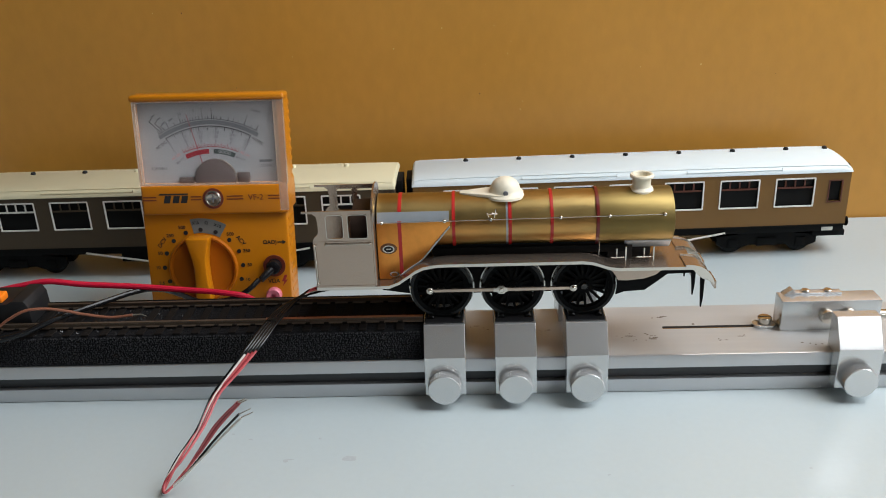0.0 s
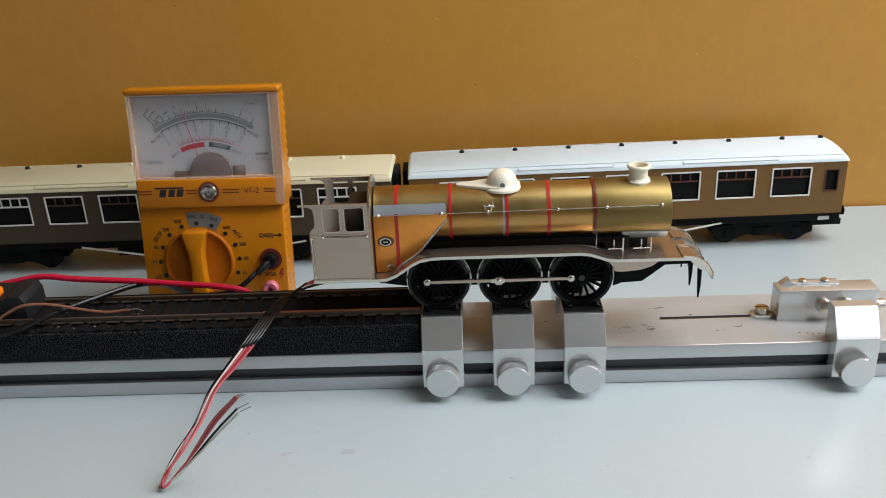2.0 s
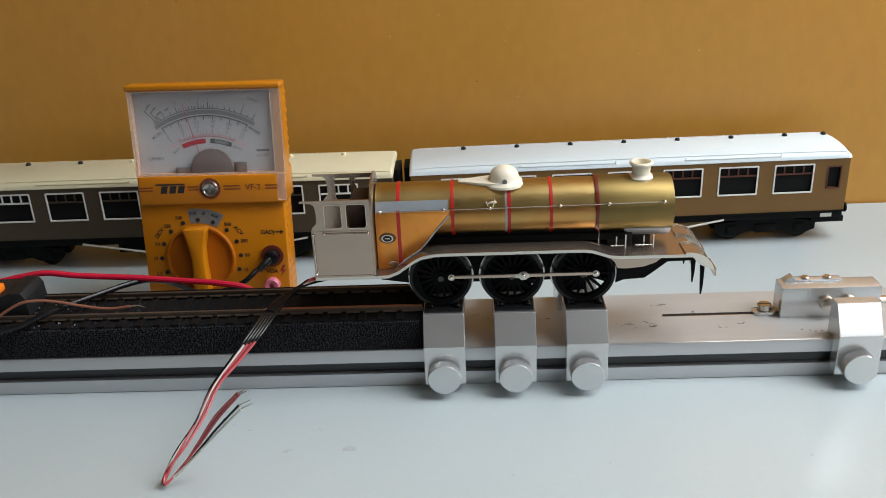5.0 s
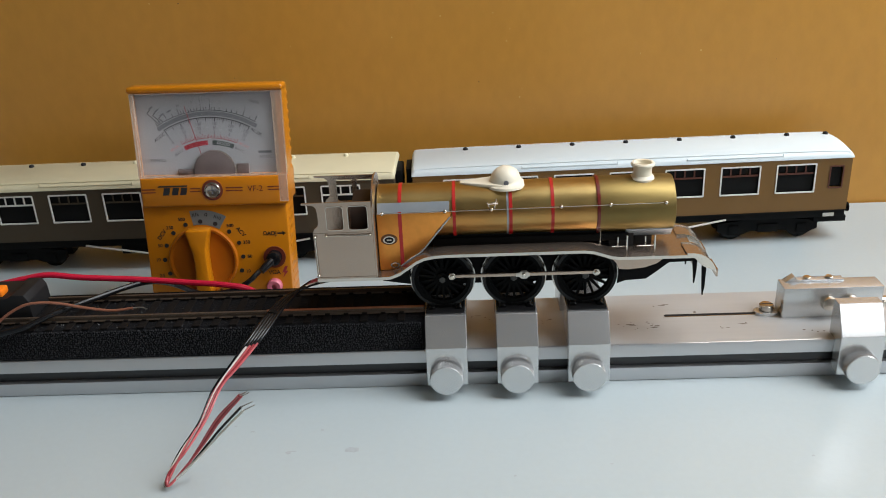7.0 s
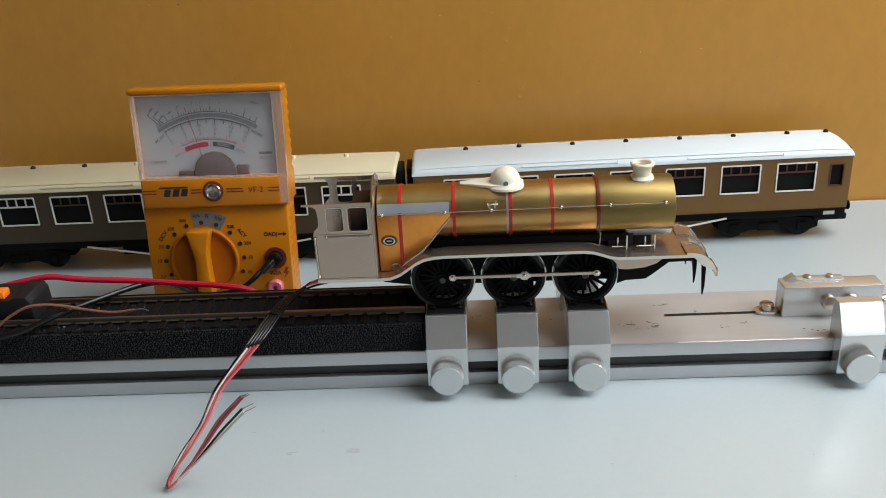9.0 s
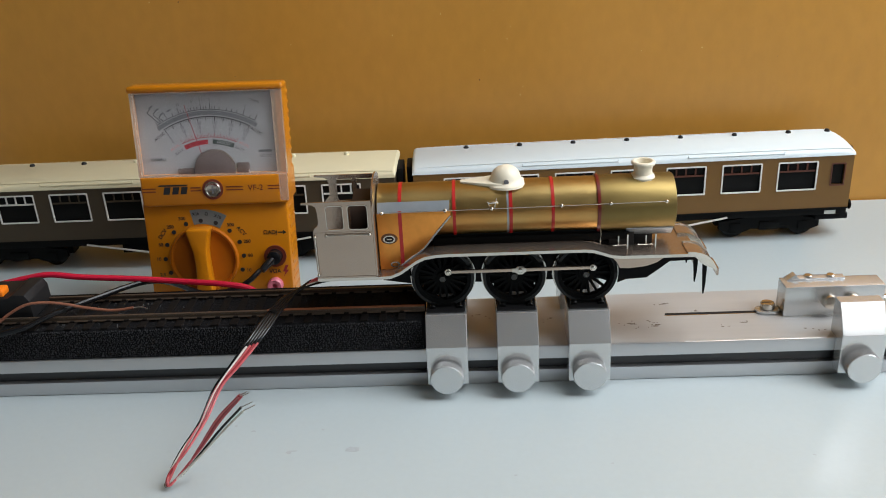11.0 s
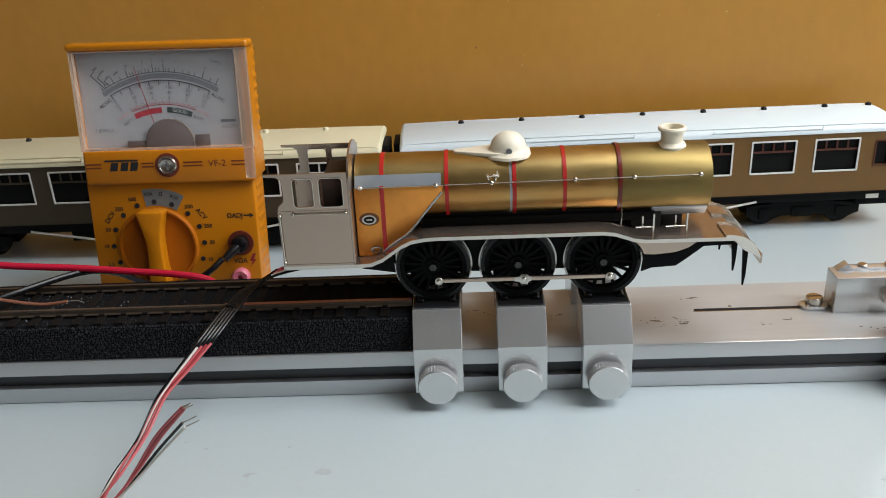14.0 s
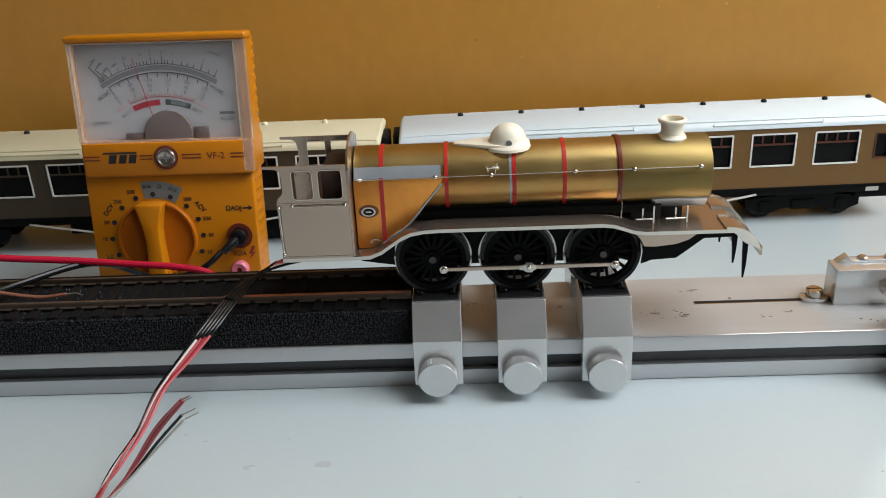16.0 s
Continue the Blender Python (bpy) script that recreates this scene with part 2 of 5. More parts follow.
def box(bm, x0, x1, y0, y1, z0, z1, bev=0.0, seg=2):
    vs = [bm.verts.new((x, y, z)) for x in (x0, x1) for y in (y0, y1) for z in (z0, z1)]
    fs = [bm.faces.new([vs[i] for i in q]) for q in ((0, 1, 3, 2), (4, 6, 7, 5), (0, 4, 5, 1), (2, 3, 7, 6), (0, 2, 6, 4), (1, 5, 7, 3))]
    if bev:
        bmesh.ops.recalc_face_normals(bm, faces=fs)
        es = list({e for f in fs for e in f.edges})
        bmesh.ops.bevel(bm, geom=es, offset=bev, segments=seg, affect="EDGES", profile=0.5)
    return bm


def axis_point(axis, u, v, w):
    """u, v across and w along the axis."""
    return {"x": (w, u, v), "y": (u, w, v), "z": (u, v, w)}[axis]


def prism(bm, pts, axis, a, b, bev=0.0):
    lo = [bm.verts.new(axis_point(axis, u, v, a)) for u, v in pts]
    hi = [bm.verts.new(axis_point(axis, u, v, b)) for u, v in pts]
    n = len(pts)
    fs = [bm.faces.new(lo), bm.faces.new(hi[::-1])]
    fs += [bm.faces.new((lo[i], hi[i], hi[(i + 1) % n], lo[(i + 1) % n])) for i in range(n)]
    if bev:
        bmesh.ops.recalc_face_normals(bm, faces=fs)
        bmesh.ops.bevel(bm, geom=list({e for f in fs for e in f.edges}), offset=bev, segments=2, affect="EDGES", profile=0.5)
    return bm


def lathe(bm, prof, centre, axis="z", seg=32, sx=1.0, sy=1.0):
    """prof: (radius, height) pairs along the axis from the centre."""
    rings = []
    for r, h in prof:
        ring = []
        for i in range(seg):
            a = 2 * math.pi * i / seg
            u, v = r * math.cos(a) * sx, r * math.sin(a) * sy
            p = Vector(axis_point(axis, u, v, h)) + Vector(centre)
            ring.append(bm.verts.new(p))
        rings.append(ring)
    for a, b in zip(rings, rings[1:]):
        for i in range(seg):
            bm.faces.new((a[i], a[(i + 1) % seg], b[(i + 1) % seg], b[i]))
    bm.faces.new(rings[0])
    bm.faces.new(rings[-1][::-1])
    return bm


def cyl(bm, c, axis, r, h, seg=24, bev=0.0):
    prof = [(r, 0), (r, h)] if not bev else [(r - bev, 0), (r, bev), (r, h - bev), (r - bev, h)]
    return lathe(bm, prof, c, axis, seg)


def ring(bm, c, axis, r0, r1, h, seg=40, a0=0.0, a1=360.0):
    """A flat ring or an arc of one."""
    full = a1 - a0 >= 359.9
    n = seg + (0 if full else 1)
    rows = []
    for i in range(n):
        a = radians(a0 + (a1 - a0) * i / seg)
        q = []
        for r, w in ((r0, 0), (r1, 0), (r1, h), (r0, h)):
            q.append(bm.verts.new(Vector(axis_point(axis, r * math.cos(a), r * math.sin(a), w)) + Vector(c)))
        rows.append(q)
    for i in range(seg):
        p, q = rows[i], rows[(i + 1) % n]
        for k in range(4):
            bm.faces.new((p[k], p[(k + 1) % 4], q[(k + 1) % 4], q[k]))
    if not full:
        bm.faces.new(rows[0])
        bm.faces.new(rows[-1][::-1])
    return bm


def smooth_line(pts, steps=6):
    pts = [Vector(p) for p in pts]
    ext = [2 * pts[0] - pts[1], *pts, 2 * pts[-1] - pts[-2]]
    out = []
    for i in range(1, len(ext) - 2):
        p0, p1, p2, p3 = ext[i - 1 : i + 3]
        for k in range(steps):
            t = k / steps
            out.append(0.5 * (2 * p1 + (p2 - p0) * t + (2 * p0 - 5 * p1 + 4 * p2 - p3) * t * t + (3 * p1 - p0 - 3 * p2 + p3) * t**3))
    return out + [pts[-1]]


def tube(bm, pts, r, seg=8, steps=6, taper=1.0):
    line = smooth_line(pts, steps) if steps > 1 else [Vector(p) for p in pts]
    rings, up = [], Vector((0.13, 0.31, 0.94))
    for i, p in enumerate(line):
        d = (line[min(i + 1, len(line) - 1)] - line[max(i - 1, 0)]).normalized()
        s = d.cross(up).normalized()
        up = s.cross(d).normalized()
        rr = r * (1 + (taper - 1) * i / (len(line) - 1))
        rings.append([bm.verts.new(p + rr * (math.cos(2 * math.pi * k / seg) * s + math.sin(2 * math.pi * k / seg) * up)) for k in range(seg)])
    for a, b in zip(rings, rings[1:]):
        for k in range(seg):
            bm.faces.new((a[k], a[(k + 1) % seg], b[(k + 1) % seg], b[k]))
    bm.faces.new(rings[0])
    bm.faces.new(rings[-1][::-1])
    return bm


def ball(bm, c, r, seg=12):
    n = 6
    prof = [(max(r * math.sin(math.pi * i / n), r * 0.04), -r * math.cos(math.pi * i / n)) for i in range(n + 1)]
    return lathe(bm, prof, c, "z", seg)


def panel(bm, x0, x1, z0, z1, holes, y0, y1):
    """A sheet in the xz plane from y0 to y1 with rectangular holes (x0, x1, z0, z1)."""
    xs = sorted({x0, x1, *[h[0] for h in holes], *[h[1] for h in holes]})
    zs = sorted({z0, z1, *[h[2] for h in holes], *[h[3] for h in holes]})
    solid = {}
    for i in range(len(xs) - 1):
        for j in range(len(zs) - 1):
            cx, cz = (xs[i] + xs[i + 1]) / 2, (zs[j] + zs[j + 1]) / 2
            solid[i, j] = not any(h[0] < cx < h[1] and h[2] < cz < h[3] for h in holes)
    pool = {}

    def v(i, j, k):
        if (i, j, k) not in pool:
            pool[i, j, k] = bm.verts.new((xs[i], (y0, y1)[k], zs[j]))
        return pool[i, j, k]

    for (i, j), s in solid.items():
        if not s:
            continue
        for k in (0, 1):
            bm.faces.new((v(i, j, k), v(i + 1, j, k), v(i + 1, j + 1, k), v(i, j + 1, k)))
        for di, dj, a, b in ((-1, 0, (i, j), (i, j + 1)), (1, 0, (i + 1, j), (i + 1, j + 1)), (0, -1, (i, j), (i + 1, j)), (0, 1, (i, j + 1), (i + 1, j + 1))):
            if not solid.get((i + di, j + dj), False):
                bm.faces.new((v(*a, 0), v(*b, 0), v(*b, 1), v(*a, 1)))
    return bm


def rounded(x0, x1, z0, z1, r, n=5):
    """A rounded rectangle, counter-clockwise."""
    out = []
    for cx, cz, a in ((x1 - r, z1 - r, 0), (x0 + r, z1 - r, 90), (x0 + r, z0 + r, 180), (x1 - r, z0 + r, 270)):
        out += [(cx + r * math.cos(radians(a + 90 * i / n)), cz + r * math.sin(radians(a + 90 * i / n))) for i in range(n + 1)]
    return out


def frame_of(bm, outer, inner, axis, a, b):
    """A closed border between two outlines with the same count of points."""
    n = len(outer)
    vs = [[bm.verts.new(axis_point(axis, u, v, w)) for u, v in o] for o, w in ((outer, a), (inner, a), (inner, b), (outer, b))]
    for i in range(n):
        j = (i + 1) % n
        for p, q in zip(vs, vs[1:] + vs[:1]):
            bm.faces.new((p[i], p[j], q[j], q[i]))
    return bm


def lettering(name, text, size, m, parent, material, align="CENTER", thick=0.04, bold=0.0):
    """Raised print in the built-in font, lying in the local xz plane and facing -y; sizes in millimetres."""
    c = bpy.data.curves.new(name, "FONT")
    c.body, c.size, c.align_x, c.align_y, c.extrude, c.offset = text, size / 1000, align, "CENTER", thick / 1000, bold / 1000
    o = bpy.data.objects.new(name, c)
    scene.collection.objects.link(o)
    me = bpy.data.meshes.new_from_object(o.evaluated_get(bpy.context.evaluated_depsgraph_get()))
    bpy.data.objects.remove(o)
    me.materials.clear()
    me.materials.append(material)
    ob = new(name, me)
    ob.parent = parent
    ob.matrix_basis = m
    return ob


# ---- the room ----


def build_room():
    def wall(name, label, x0, x1, y0, y1, z0, z1, material=PLASTER):
        bm = bmesh.new()
        box(bm, x0, x1, y0, y1, z0, z1)
        tagged(part(name, bm, material), label, "wall" if "wall" in name else name, kind="structure")

    wall("wall_north", "ochre painted wall behind the table with faint brush marks", -1600, 620, 178, 300, -750, 1650, WALL)
    north = bpy.data.objects["wall_north"]
    rng = random.Random(21)
    for i in range(34):
        x, z, r = rng.uniform(-180, 230), rng.uniform(60, 190), rng.uniform(0.18, 0.5)
        bm = bmesh.new()
        prism(bm, [(x + r * math.cos(a) * rng.uniform(0.6, 1.2), z + r * math.sin(a)) for a in (0.2, 1.4, 2.6, 3.7, 4.9)], "y", 177.85, 178.0)
        ob = part("paint_speck", bm, SPECK_PALE if i % 3 else SPECK_DARK)
        ob.parent = north
    # thin raised strip for a faint vertical fold
    bm = bmesh.new()
    prism(bm, [(52.7, 0.5), (53.3, 0.5), (53.2, 500), (52.8, 500)], "y", 177.97, 178.0)
    part("wall_fold", bm, WALL).parent = north
    wall("wall_west", "plain pale plaster room wall", -1700, -1600, -2400, 300, -750, 1650)
    wall("wall_south", "plain pale plaster room wall", -1600, 620, -2500, -2400, -750, 1650)
    bm = bmesh.new()
    panel(bm, -2400, 178, -750, 1650, [(-1150, -710, 380, 820), (-340, 170, 240, 1270)], 0, 100)
    for v in bm.verts:
        v.co = (620 + v.co.y, v.co.x, v.co.z)
    tagged(part("wall_east", bm, PLASTER), "plain pale plaster room wall with a window opening", "wall", kind="structure")
    wall("ceiling", "plain white room ceiling", -1700, 720, -2500, 300, 1650, 1750, CEILING)
    wall("floor", "plain brown room floor", -1700, 720, -2500, 300, -850, -750, FLOORM)


def build_table():
    t = thing("table", (0, -200, -750), "pale grey laminate table against the wall", "table", free=False)
    bm = bmesh.new()
    box(bm, -900, 610, -620, 177, -28, 0, 2)
    part("tabletop", bm, TABLE, t)
    for x in (-850, 550):
        for y in (-580, 130):
            bm = bmesh.new()
            box(bm, x, x + 40, y, y + 40, -750, -28.2, 3)
            part("leg", bm, MATT_BLACK, t)
    # faint smudges on the top
    rng = random.Random(4)
    for x, y, a, b in ((-47, -40, 1.1, 0.7), (-25, -39, 2.6, 1.6), (-143, -62, 1.5, 0.6), (-37, -27, 0.6, 0.5), (70, -75, 0.7, 0.5), (30, -55, 0.6, 0.4), (-62, -27, 1.0, 0.4), (-69, -23.5, 0.5, 0.35), (-46, -39.2, 1.7, 0.4), (62, -50, 0.5, 0.4), (128, -48, 0.6, 0.4)):
        bm = bmesh.new()
        ps = [(x + a * (0.7 + 0.5 * rng.random()) * math.cos(i * 0.628), y + b * (0.7 + 0.5 * rng.random()) * math.sin(i * 0.628)) for i in range(10)]
        prism(bm, ps, "z", 0.0, 0.03)
        part("smudge", bm, MARK, t)


# ---- the rolling road ----
ROAD_END = 330
ROAD_TOP = 15.8


def build_road():
    r = thing("rolling_road", (0, 20, 0), "brushed aluminium rolling road base with slotted edge", "test bench")
    bm = bmesh.new()
    prism(bm, [(0.3, 0.05), (40.2, 0.05), (40.5, 0.35), (40.5, 5.6), (31, 5.6), (31, 10.4), (40.5, 10.4), (40.5, 15.3), (40.0, ROAD_TOP), (0.5, ROAD_TOP), (0.12, 15.62), (0, 15.3), (0, 10.4), (9.5, 10.4), (9.5, 5.6), (0, 5.6), (0, 0.35)], "x", -260, ROAD_END)
    part("extrusion", bm, ALU, r)
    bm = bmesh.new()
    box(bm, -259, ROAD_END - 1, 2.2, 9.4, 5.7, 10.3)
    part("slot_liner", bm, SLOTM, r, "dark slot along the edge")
    bm = bmesh.new()
    box(bm, -1.5, ROAD_END - 0.5, 0.55, 39.9, ROAD_TOP, ROAD_TOP + 0.05)
    part("top_face", bm, ALU_TOP, r, "smooth worn top face")
    bm = bmesh.new()
    prism(bm, rounded(92.6, 130, 20.6, 22.4, 0.88), "z", ROAD_TOP, ROAD_TOP + 0.08)
    part("groove", bm, MATT_BLACK, r, "narrow dark groove in the top")
    bm = bmesh.new()
    prism(bm, rounded(92.2, 130, 20.2, 20.55, 0.17), "z", ROAD_TOP, ROAD_TOP + 0.1)
    part("groove_lip", bm, NICKEL_EDGE, r, "bright lower lip of the groove")
    rng = random.Random(9)
    # scuffs lie in loose clusters
    for cx, cy, k in ((76, 15, 6), (84, 13, 7), (88, 14.5, 5), (92, 30, 3), (112, 10, 3), (122, 12, 2), (22, 24, 5), (46, 20, 5), (70, 33, 3), (144, 6, 4), (104, 22, 2)):
        for i in range(k):
            x, y = cx + rng.gauss(0, 2.2), cy + rng.gauss(0, 1.2)
            l, w = rng.choice((0.3, 0.5, 0.8, 1.8)), rng.uniform(0.12, 0.4)
            bm = bmesh.new()
            prism(bm, [(x + l * math.cos(a) * rng.uniform(0.6, 1.1), y + w * math.sin(a)) for a in (0.2, 1.3, 2.6, 3.9, 5.1)], "z", ROAD_TOP + 0.04, ROAD_TOP + 0.09)
            part("scuff", bm, SCRATCH, r)
    f = thing("foam_underlay", (-130, 17, ROAD_TOP), "black cellular foam strip under the track", "underlay")
    bm = bmesh.new()
    prism(bm, [(0.4, ROAD_TOP + 0.05), (31.5, ROAD_TOP + 0.05), (31.4, 28.0), (1.4, 28.0), (0.4, 27.0)], "x", -258, -0.3)
    part("foam_strip", bm, FOAM, f)
    # raised cells of the foam's near face
    rng = random.Random(3)
    verts, faces = [], []
    x = -200.0
    while x < -1.2:
        z = 16.5
        while z < 27.6:
            cx, cz = x + rng.uniform(-0.3, 0.3), z + rng.uniform(-0.3, 0.3)
            r, y = rng.uniform(0.2, 0.42), 0.42
            n = len(verts)
            verts += [((cx + r * math.cos(a) + 130) / 1000, (y - 17) / 1000, (cz + 1.5 * r * math.sin(a) - ROAD_TOP) / 1000) for a in (0.3, 1.9, 3.4, 4.9)]
            verts.append(((cx + 130) / 1000, (y - 17 - rng.uniform(0.2, 0.55)) / 1000, (cz - ROAD_TOP) / 1000))
            faces += [(n + k, n + (k + 1) % 4, n + 4) for k in range(4)]
            z += 0.9
        x += 0.62
    me = bpy.data.meshes.new("foam_texture")
    me.from_pydata(verts, [], faces)
    me.materials.append(FOAM_CELL)
    ob = new("foam_texture", me)
    ob.parent = f
    tagged(ob, kind="stuff")


def build_track():
    t = thing("model_track", (-130, 15, 28), "model railway track with brown rails on dark sleepers", "track")
    sl = bmesh.new()
    box(sl, -1.5, 1.5, -14.2, 14.2, 0.02, 0.7, 0.2, 1)
    me = mesh_from(sl, "sleeper", SLEEPER)
    x = -254.0
    while x < -5:
        share("sleeper", me, t, pose((x + 130) / 1000, 0, 0))
        x += 7.0
    ch = bmesh.new()
    box(ch, -0.9, 0.9, -1.2, 1.2, 0.68, 1.35, 0.1, 1)
    chm = mesh_from(ch, "rail_chair", SLEEPER)
    x = -254.0
    while x < -5:
        for y in (6.5, 23.5):
            share("rail_chair", chm, t, pose((x + 130) / 1000, (y - 15) / 1000, 0))
        x += 7.0
    rng = random.Random(17)
    verts, faces = [], []
    for i in range(1500):
        gx, gy, r = rng.uniform(-200, -6), rng.uniform(2.0, 28.5), rng.uniform(0.12, 0.32)
        n = len(verts)
        top = rng.uniform(0.2, 0.55)
        verts += [((gx + 130 + r * math.cos(a)) / 1000, (gy - 15 + r * math.sin(a)) / 1000, 0.00002) for a in (0.3, 1.9, 3.4, 4.9)]
        verts.append(((gx + 130 + rng.uniform(-r, r)) / 1000, (gy - 15) / 1000, top / 1000))
        faces += [(n + k, n + (k + 1) % 4, n + 4) for k in range(4)]
    me = bpy.data.meshes.new("ballast_grit")
    me.from_pydata(verts, [], faces)
    me.materials.append(GRIT)
    ob = new("ballast_grit", me)
    ob.parent = t
    tagged(ob, kind="stuff")
    for y in (6.5, 23.5):
        bm = bmesh.new()
        prism(bm, [(y - 0.9, 28.95), (y + 0.9, 28.95), (y + 0.8, 29.2), (y + 0.25, 29.4), (y + 0.25, 30.3), (y + 0.5, 30.5), (y + 0.5, 31.0), (y - 0.5, 31.0), (y - 0.5, 30.5), (y - 0.25, 30.3), (y - 0.25, 29.4), (y - 0.8, 29.2)], "x", -258, -0.4)
        part("rail", bm, RAIL, t)
    bm = bmesh.new()
    box(bm, -60, -0.5, 5.7, 7.2, 31.02, 31.2, 0.05, 1)
    part("rail_cap", bm, RAIL_RUST, t, "coppery contact strip on the rail")


KNOB_Z, KNOB_FACE = 8.7, -11.0


def roller_clamp(x0, rollers=True):
    """An aluminium clamp at the road's edge with a knurled thumb screw and a roller pair on top."""
    c = thing("roller_clamp", (x0 + 7.6, 0, 0), "satin aluminium roller clamp with knurled thumb screw", "clamp", "clamps along the rolling road")
    bm = bmesh.new()
    deep = 12.5 if rollers else 5.0
    prism(bm, [(-0.25, 3.9), (-0.25, 15.9), (deep, 15.9), (deep, 30.2), (0.2, 30.2), (-6.0, 19.6), (-6.0, 3.9)], "x", x0, x0 + (15.2 if rollers else 15.8), 0.22)
    part("bracket", bm, ALU_SATIN, c, smooth=12)
    bm = bmesh.new()
    cyl(bm, (x0 + 7.3, -6.8, KNOB_Z), "y", 4.2, 1.2, 24)
    part("collar", bm, ALU_SATIN, c)
    k = bmesh.new()
    n = 38
    prof = []
    for i in range(2 * n):
        a = math.pi * i / n
        rr = 6.15 if i % 2 else 5.6
        prof.append((x0 + 7.3 + rr * math.cos(a), KNOB_Z + rr * math.sin(a)))
    prism(k, prof, "y", -10.6, -6.9)
    part("knurled_rim", k, ALU_SATIN, c)
    bm = bmesh.new()
    cyl(bm, (x0 + 7.3, KNOB_FACE, KNOB_Z), "y", 5.95, 0.6, 48, 0.2)
    part("knob_face", bm, ALU_SATIN, c)
    if not rollers:
        return c
    # dark roller cradle
    bm = bmesh.new()
    box(bm, x0 + 0.6, x0 + 14.6, 1.2, 11.5, 30.2, 30.7, 0.12, 1)
    part("cradle", bm, MATT_BLACK, c, "black roller cradle")
    for dx in (2.6, 12.6):
        bm = bmesh.new()
        cyl(bm, (x0 + dx, 4.0, 30.7), "y", 1.3, 6.0, 18, 0.2)
        part("roller", bm, TYRE, c, "small dark steel roller")
    for y in (9.2, 10.7):
        bm = bmesh.new()
        prism(bm, [(x0 + 1.0, 30.65), (x0 + 4.4, 30.65), (x0 + 3.6, 32.6), (x0 + 1.8, 32.6)], "y", y, y + 0.8)
        prism(bm, [(x0 + 10.8, 30.65), (x0 + 14.2, 30.65), (x0 + 13.4, 32.6), (x0 + 11.6, 32.6)], "y", y, y + 0.8)
        part("bearing_cheek", bm, MATT_BLACK, c)
    return c


def build_clamps():
    first = roller_clamp(0.0)
    for x in (26.2, 52.4):
        copy_thing(first, pose((x + 7.6) / 1000, 0, 0))
    roller_clamp(150.6, False)
    for x in (0.0, 26.2, 52.4):
        copy_thing(first, pose((x + 7.6) / 1000, 0.0405, 0, 0, 0, 180))
    b = thing("stop_block", (155, 21, ROAD_TOP), "aluminium stop block bolted on the rolling road", "block")
    bm = bmesh.new()
    box(bm, 136.8, 174.2, 16.7, 25.5, ROAD_TOP + 0.06, 28.4, 0.25)
    part("block_body", bm, ALU_SATIN, b)
    bm = bmesh.new()
    prism(bm, [(138.6, 28.4), (161, 28.4), (161, 29.2), (143.4, 29.2), (142.0, 30.8)], "y", 22.4, 25.7, 0.1)
    part("top_plate", bm, ALU_SATIN, b)
    for x in (147.5, 156):
        bm = bmesh.new()
        cyl(bm, (x, 24.0, 29.2), "z", 1.5, 0.8, 18, 0.2)
        part("bolt_head", bm, STEEL, b)
    bm = bmesh.new()
    cyl(bm, (174.3, 18.6, 21.0), "x", 2.2, 3.2, 20, 0.4)
    part("bolt_head", bm, STEEL, b, "steel bolt head at the block's end")
    for x in (153.5, 162.0):
        bm = bmesh.new()
        lathe(bm, [(1.0, -3.0), (2.6, -2.6), (3.0, -1.4), (3.0, 0.0)], (x, 16.69, 22.6), "y", 22)
        part("bolt_head", bm, STEEL, b, "domed steel bolt head")
    s = thing("clamp_screw", (132.3, 21, ROAD_TOP), "small steel slotted screw and washer in the groove", "screw")
    bm = bmesh.new()
    prism(bm, rounded(127.6, 136.6, 18.6, 24.2, 2.4), "z", ROAD_TOP + 0.11, 17.1, 0.2)
    part("washer_plate", bm, ALU_SATIN, s)
    bm = bmesh.new()
    cyl(bm, (132.3, 21.8, 17.1), "z", 2.7, 2.6, 28, 0.4)
    part("screw_head", bm, STEEL, s)
    bm = bmesh.new()
    box(bm, 129.9, 134.7, 21.5, 22.1, 19.6, 19.75)
    part("slot", bm, MATT_BLACK, s)


# ---- the locomotive ----
CY, BZ, BR = 16.5, 65.6, 10.3
WHEELS = ((7.0, 42.5), (33.2, 42.5), (59.4, 42.5))
CRANK = 4.2
MOVERS = []


